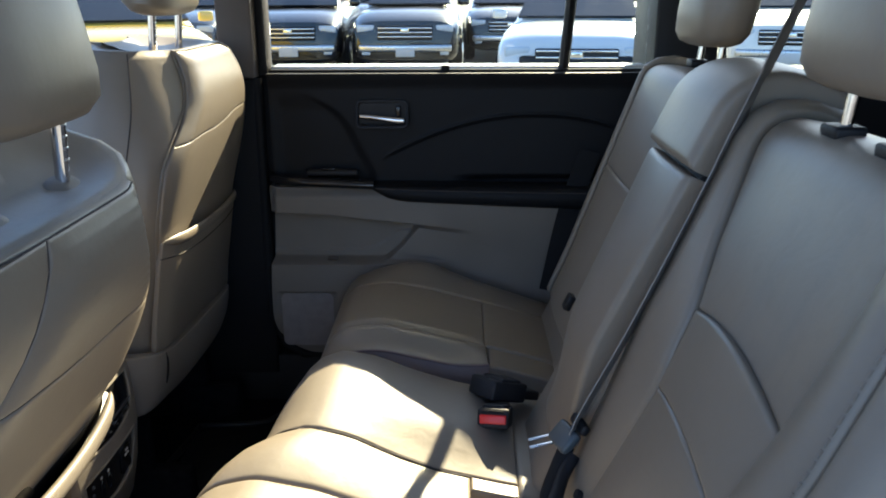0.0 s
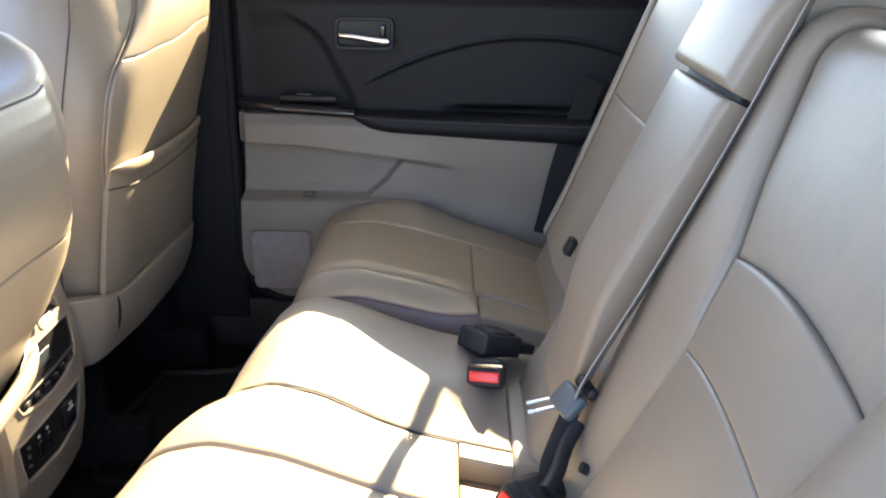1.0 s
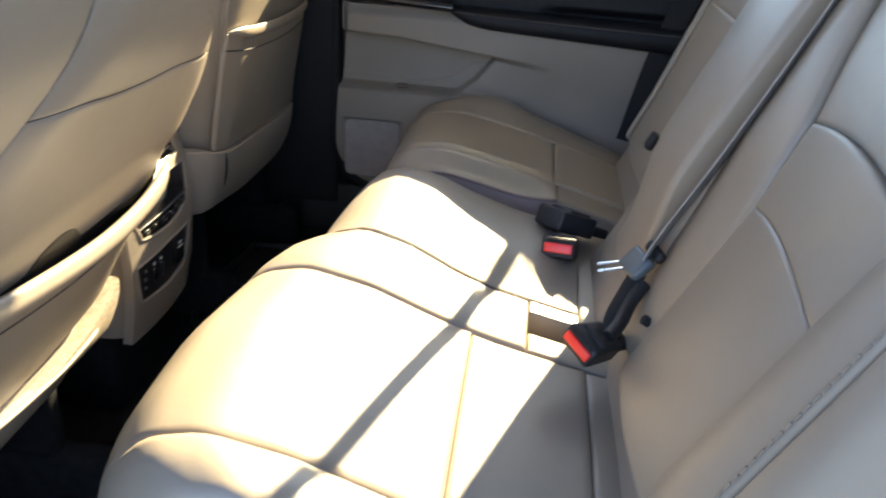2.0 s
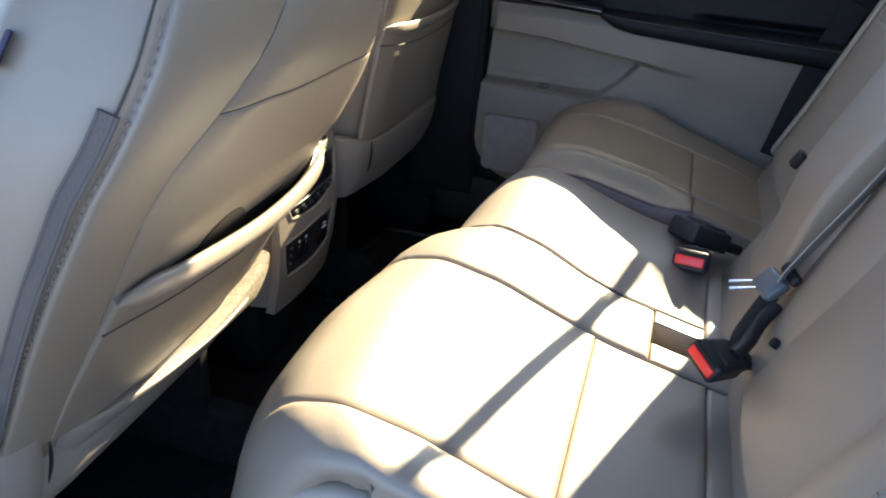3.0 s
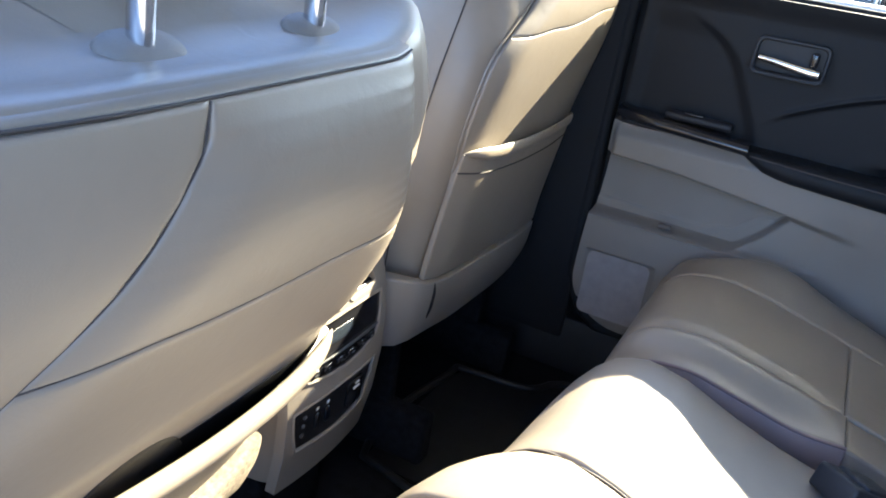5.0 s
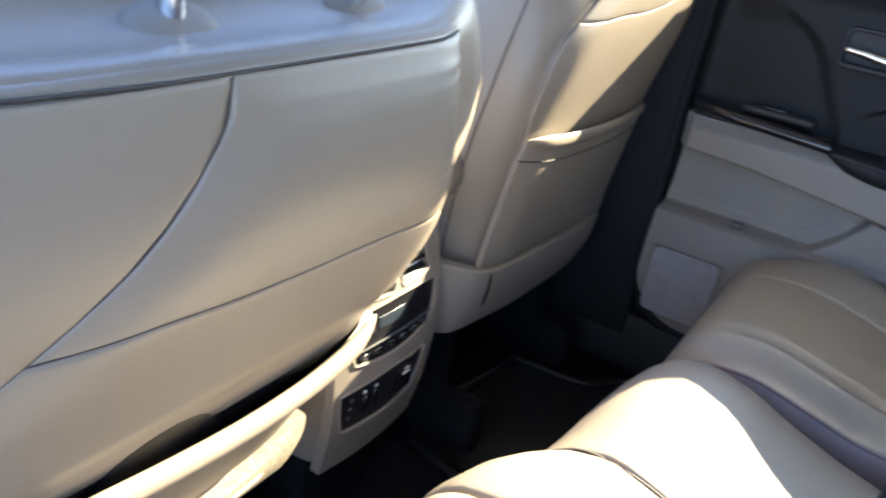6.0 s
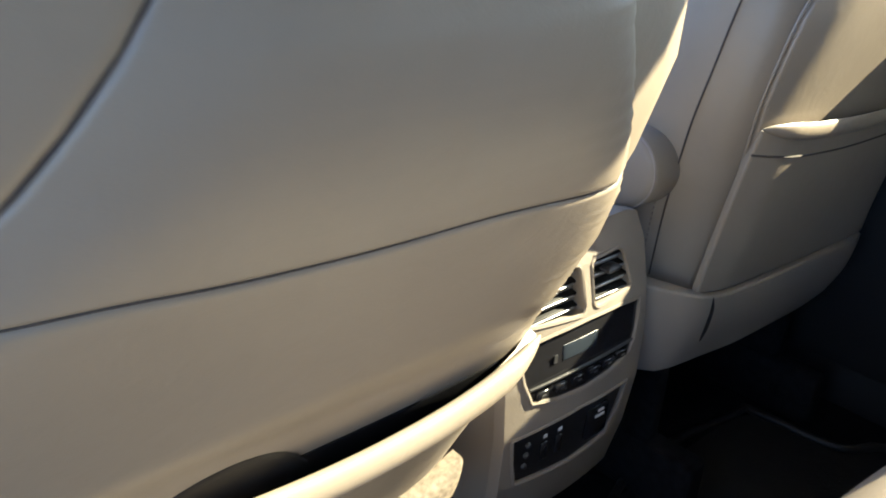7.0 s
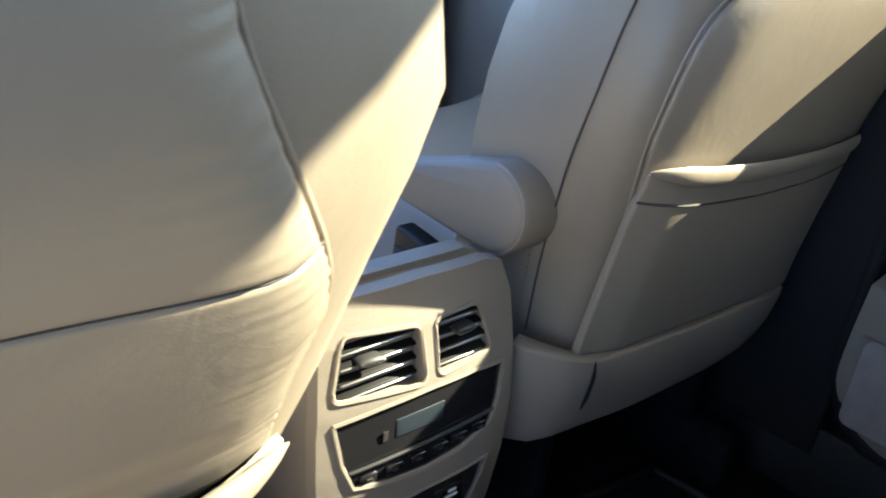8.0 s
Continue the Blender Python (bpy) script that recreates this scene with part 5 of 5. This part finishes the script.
side_belt = thing("seat_belt", (0.22, 1.85, 0.75), "black side belt falling behind the single seat", "seat belt")
ribbon("webbing", [(0.25, 1.93, 0.76), (0.29, 1.95, 0.95), (0.34, 1.97, 1.10)], (1, 0, 0), 0.05, 0.002, SEAL, side_belt)
tagged(tube("recliner_cap", [(0.182, 0.993, 0.828), (0.196, 0.993, 0.820)], 0.0065, PLASTIC_DARK, bench, "small black round cap", sides=14))


badge = plate("anchor_badge", oval(20, 0.014, 0.010), [], lambda a, b, c: (0.182 - c + 0.1 * b, 0.940 + a, 0.806 + b), 0.004, PLASTIC_DARK, bench, "dark child-seat anchor badge with a pale mark")
rbox("anchor_slot", (0.012, 0.050, 0.016), SEAL, bench, (0.180, 0.885, 0.792), (0, 0, 6), bevel=0.004, label="dark slot of the child-seat anchor")
plate("badge_mark", oval(16, 0.008, 0.005), [], lambda a, b, c: (0.1775 - c + 0.1 * b, 0.940 + a, 0.806 + b), 0.001, MARK, badge)

# ---- outside ----
GZ = 0.05
bm = bmesh.new()
bmesh.ops.create_grid(bm, x_segments=8, y_segments=8, size=300)
bm.transform(Matrix.Translation((0, 0, GZ)))
tagged(part("ground", bm, GROUND), "sunlit pale concrete car park", "ground", kind="structure")


def parked_car(at, heading, paint, label, tall=0.0, scale=1.0, mask=False):
    car = thing("parked_car", at, label, "car", "parked cars")
    m = pose(*at, 0, 0, heading) @ Matrix.Diagonal((scale, scale, scale, 1))
    t = tall

    def pts(loop):
        return [m @ Vector(p) for p in loop]
    # hull: sections from the nose (y = -2.3) to the tail
    secs = ((-2.32, 0.78, 0.30, 0.62), (-2.25, 0.86, 0.24, 0.80 + t), (-2.0, 0.91, 0.22, 0.92 + t), (-1.2, 0.93, 0.22, 1.0 + t), (-0.9, 0.93, 0.22, 1.02 + t), (1.9, 0.93, 0.22, 1.05 + t), (2.2, 0.88, 0.26, 1.0 + t), (2.3, 0.80, 0.32, 0.7))
    hull = loft("body", [pts([(a, y, (z0 + z1) / 2 + b) for a, b in oval(28, hw, (z1 - z0) / 2, 4.5)]) for y, hw, z0, z1 in secs], paint, car)
    roof = ((-1.05, 0.80, 1.0 + t), (-0.30, 0.68, 1.38 + 1.2 * t), (0.1, 0.66, 1.44 + 1.2 * t), (1.4, 0.66, 1.42 + 1.2 * t), (2.0, 0.78, 1.0 + t))
    loft("roof", [pts([(a, y, 0.85 + t / 2 + (z - 0.85 - t / 2) * (0.5 + b)) for a, b in oval(24, hw, 0.5, 5)]) for y, hw, z in roof], paint, car)

    def box(name, size, c, mat, bev, lab="", parent=car):
        bm = bmesh.new()
        bmesh.ops.create_cube(bm, size=1.0)
        for v in bm.verts:
            v.co = Vector((v.co.x * size[0], v.co.y * size[1], v.co.z * size[2]))
        bmesh.ops.bevel(bm, geom=list(bm.edges), offset=bev, segments=2, profile=0.5, affect="EDGES")
        bm.transform(m @ Matrix.Translation(c))
        return part(name, bm, mat, parent, lab)
    bm = bmesh.new()
    q = [bm.verts.new(m @ Vector(p)) for p in ((-0.74, -1.02, 1.03 + t), (0.74, -1.02, 1.03 + t), (0.62, -0.34, 1.36 + 1.2 * t), (-0.62, -0.34, 1.36 + 1.2 * t))]
    bm.faces.new(q)
    r = bmesh.ops.extrude_face_region(bm, geom=list(bm.faces))
    for g in r["geom"]:
        if isinstance(g, bmesh.types.BMVert):
            g.co += m.to_3x3() @ Vector((0, -0.02, 0.03))
    part("windscreen", bm, GLOSS_BLACK, car, "dark windscreen", smooth=False)
    if mask:
        box("lower_mask", (1.30, 0.10, 0.40), (0, -2.285, 0.52), PLASTIC_DARK, 0.06, "black lower front mask")
    grille = box("grille", (0.92, 0.06, 0.20 + 0.3 * t), (0, -2.30, 0.66 + 0.6 * t), PLASTIC_DARK, 0.02, "black grille")
    for k in range(3):
        box("grille_bar", (0.90, 0.02, 0.022), (0, -2.335, 0.60 + 0.07 * k + 0.6 * t), CHROME, 0.006, "chrome grille bar", grille)
    box("badge", (0.14, 0.02, 0.09), (0, -2.345, 0.70 + 0.6 * t), CHROME, 0.02, "", grille)
    for s in (-1, 1):
        box("headlight", (0.30, 0.12, 0.13), (s * 0.66, -2.22, 0.72 + 0.65 * t), LAMP, 0.03, "clear headlight")
        box("fog_lamp", (0.16, 0.05, 0.08), (s * 0.66, -2.30, 0.42), LAMP, 0.02, "clear fog lamp")
    box("bumper", (1.56, 0.10, 0.12), (0, -2.30, 0.47 + 0.2 * t), STEEL if t else paint, 0.03, "front bumper")
    box("number_plate", (0.32, 0.02, 0.15), (0, -2.36, 0.42 + 0.1 * t), MARK, 0.004, "blank white plate")
    box("air_intake", (0.9, 0.05, 0.10), (0, -2.29, 0.33), PLASTIC_DARK, 0.02, "black lower intake")
    for s in (-1, 1):
        for y in (-1.45, 1.45):
            bm = bmesh.new()
            bmesh.ops.create_cone(bm, cap_ends=True, segments=28, radius1=0.35, radius2=0.35, depth=0.24)
            bmesh.ops.bevel(bm, geom=[e for e in bm.edges if e.calc_face_angle(0) > 1], offset=0.04, segments=2, affect="EDGES")
            bm.transform(m @ pose(s * 0.84, y, 0.35, 0, 90, 0))
            wheel = part("wheel", bm, SEAL, car, "black tyre")
            bm = bmesh.new()
            bmesh.ops.create_cone(bm, cap_ends=True, segments=20, radius1=0.22, radius2=0.18, depth=0.03)
            bm.transform(m @ pose(s * 0.965, y, 0.35, 0, 90 * s, 0))
            part("rim", bm, STEEL, wheel, "alloy rim")
        box("mirror", (0.18, 0.10, 0.12), (s * 1.0, -0.75, 1.08 + t), paint, 0.03)
    return car


LAMP = material("lamp_lens", (0.55, 0.60, 0.66), 0.12, 0.6, vary=0.1, scale=12)
PAINT_BLACK = material("paint_black", (0.005, 0.005, 0.006), 0.22, 0.4, vary=0.2, scale=2, coat=0.6)
PAINT_WHITE = material("paint_white", (0.75, 0.75, 0.74), 0.25, 0.5, vary=0.03, scale=2, coat=1.0)
PAINT_GREY = material("paint_charcoal", (0.05, 0.052, 0.058), 0.22, 0.5, vary=0.1, scale=2, coat=1.0)
PAINT_YELLOW = material("paint_yellow", (0.72, 0.50, 0.08), 0.25, 0.5, vary=0.05, scale=2, coat=1.0)
parked_car((-0.86, 16.2, GZ), 0, PAINT_BLACK, "black parked car with a chrome grille", 0.14)
parked_car((1.66, 11.5, GZ), -8, PAINT_WHITE, "white parked car with a black lower front", 0.05, mask=True)
parked_car((1.10, 19.2, GZ), 0, PAINT_BLACK, "black parked car in the row behind", 0.1)
parked_car((-2.92, 16.3, GZ), 2, PAINT_BLACK, "black parked car beside the chrome-grilled one", 0.12)
parked_car((-4.35, 10.6, GZ), 28, PAINT_YELLOW, "yellow parked car beyond the front window", 0.05)
parked_car((5.75, 14.6, GZ), -20, PAINT_WHITE, "white parked car beside the rear window", 0.1)
parked_car((-7.0, 17.0, GZ), 0, PAINT_WHITE, "white parked car in the far row", 0.0)
parked_car((-5.0, 16.6, GZ), 0, PAINT_GREY, "charcoal parked car at the end of the row", 0.12)
parked_car((-1.9, 23.5, GZ), 0, PAINT_GREY, "charcoal parked car in the back row", 0.12)
parked_car((4.6, 23.5, GZ), 0, PAINT_GREY, "charcoal parked car at the far end", 0.12)

# navy label sewn to the driver seat's side, and the pouch in its map pocket
tag_c = [d_at(-lerp(w, SEAT_W, [0.262, 0.268, 0.283, 0.288, 0.282, 0.258, 0.226, 0.195, 0.180, 0.150, 0.105]) - 0.004, w, lerp(w, *BULGE) - 0.104) for w in (0.444, 0.456, 0.468)]
ribbon("seat_label", tag_c, (0.5, -0.80, 0.1), 0.022, 0.003, material("navy_cloth", (0.03, 0.03, 0.075), 0.7, vary=0.1, scale=40), driver_seat, "small navy cloth label")
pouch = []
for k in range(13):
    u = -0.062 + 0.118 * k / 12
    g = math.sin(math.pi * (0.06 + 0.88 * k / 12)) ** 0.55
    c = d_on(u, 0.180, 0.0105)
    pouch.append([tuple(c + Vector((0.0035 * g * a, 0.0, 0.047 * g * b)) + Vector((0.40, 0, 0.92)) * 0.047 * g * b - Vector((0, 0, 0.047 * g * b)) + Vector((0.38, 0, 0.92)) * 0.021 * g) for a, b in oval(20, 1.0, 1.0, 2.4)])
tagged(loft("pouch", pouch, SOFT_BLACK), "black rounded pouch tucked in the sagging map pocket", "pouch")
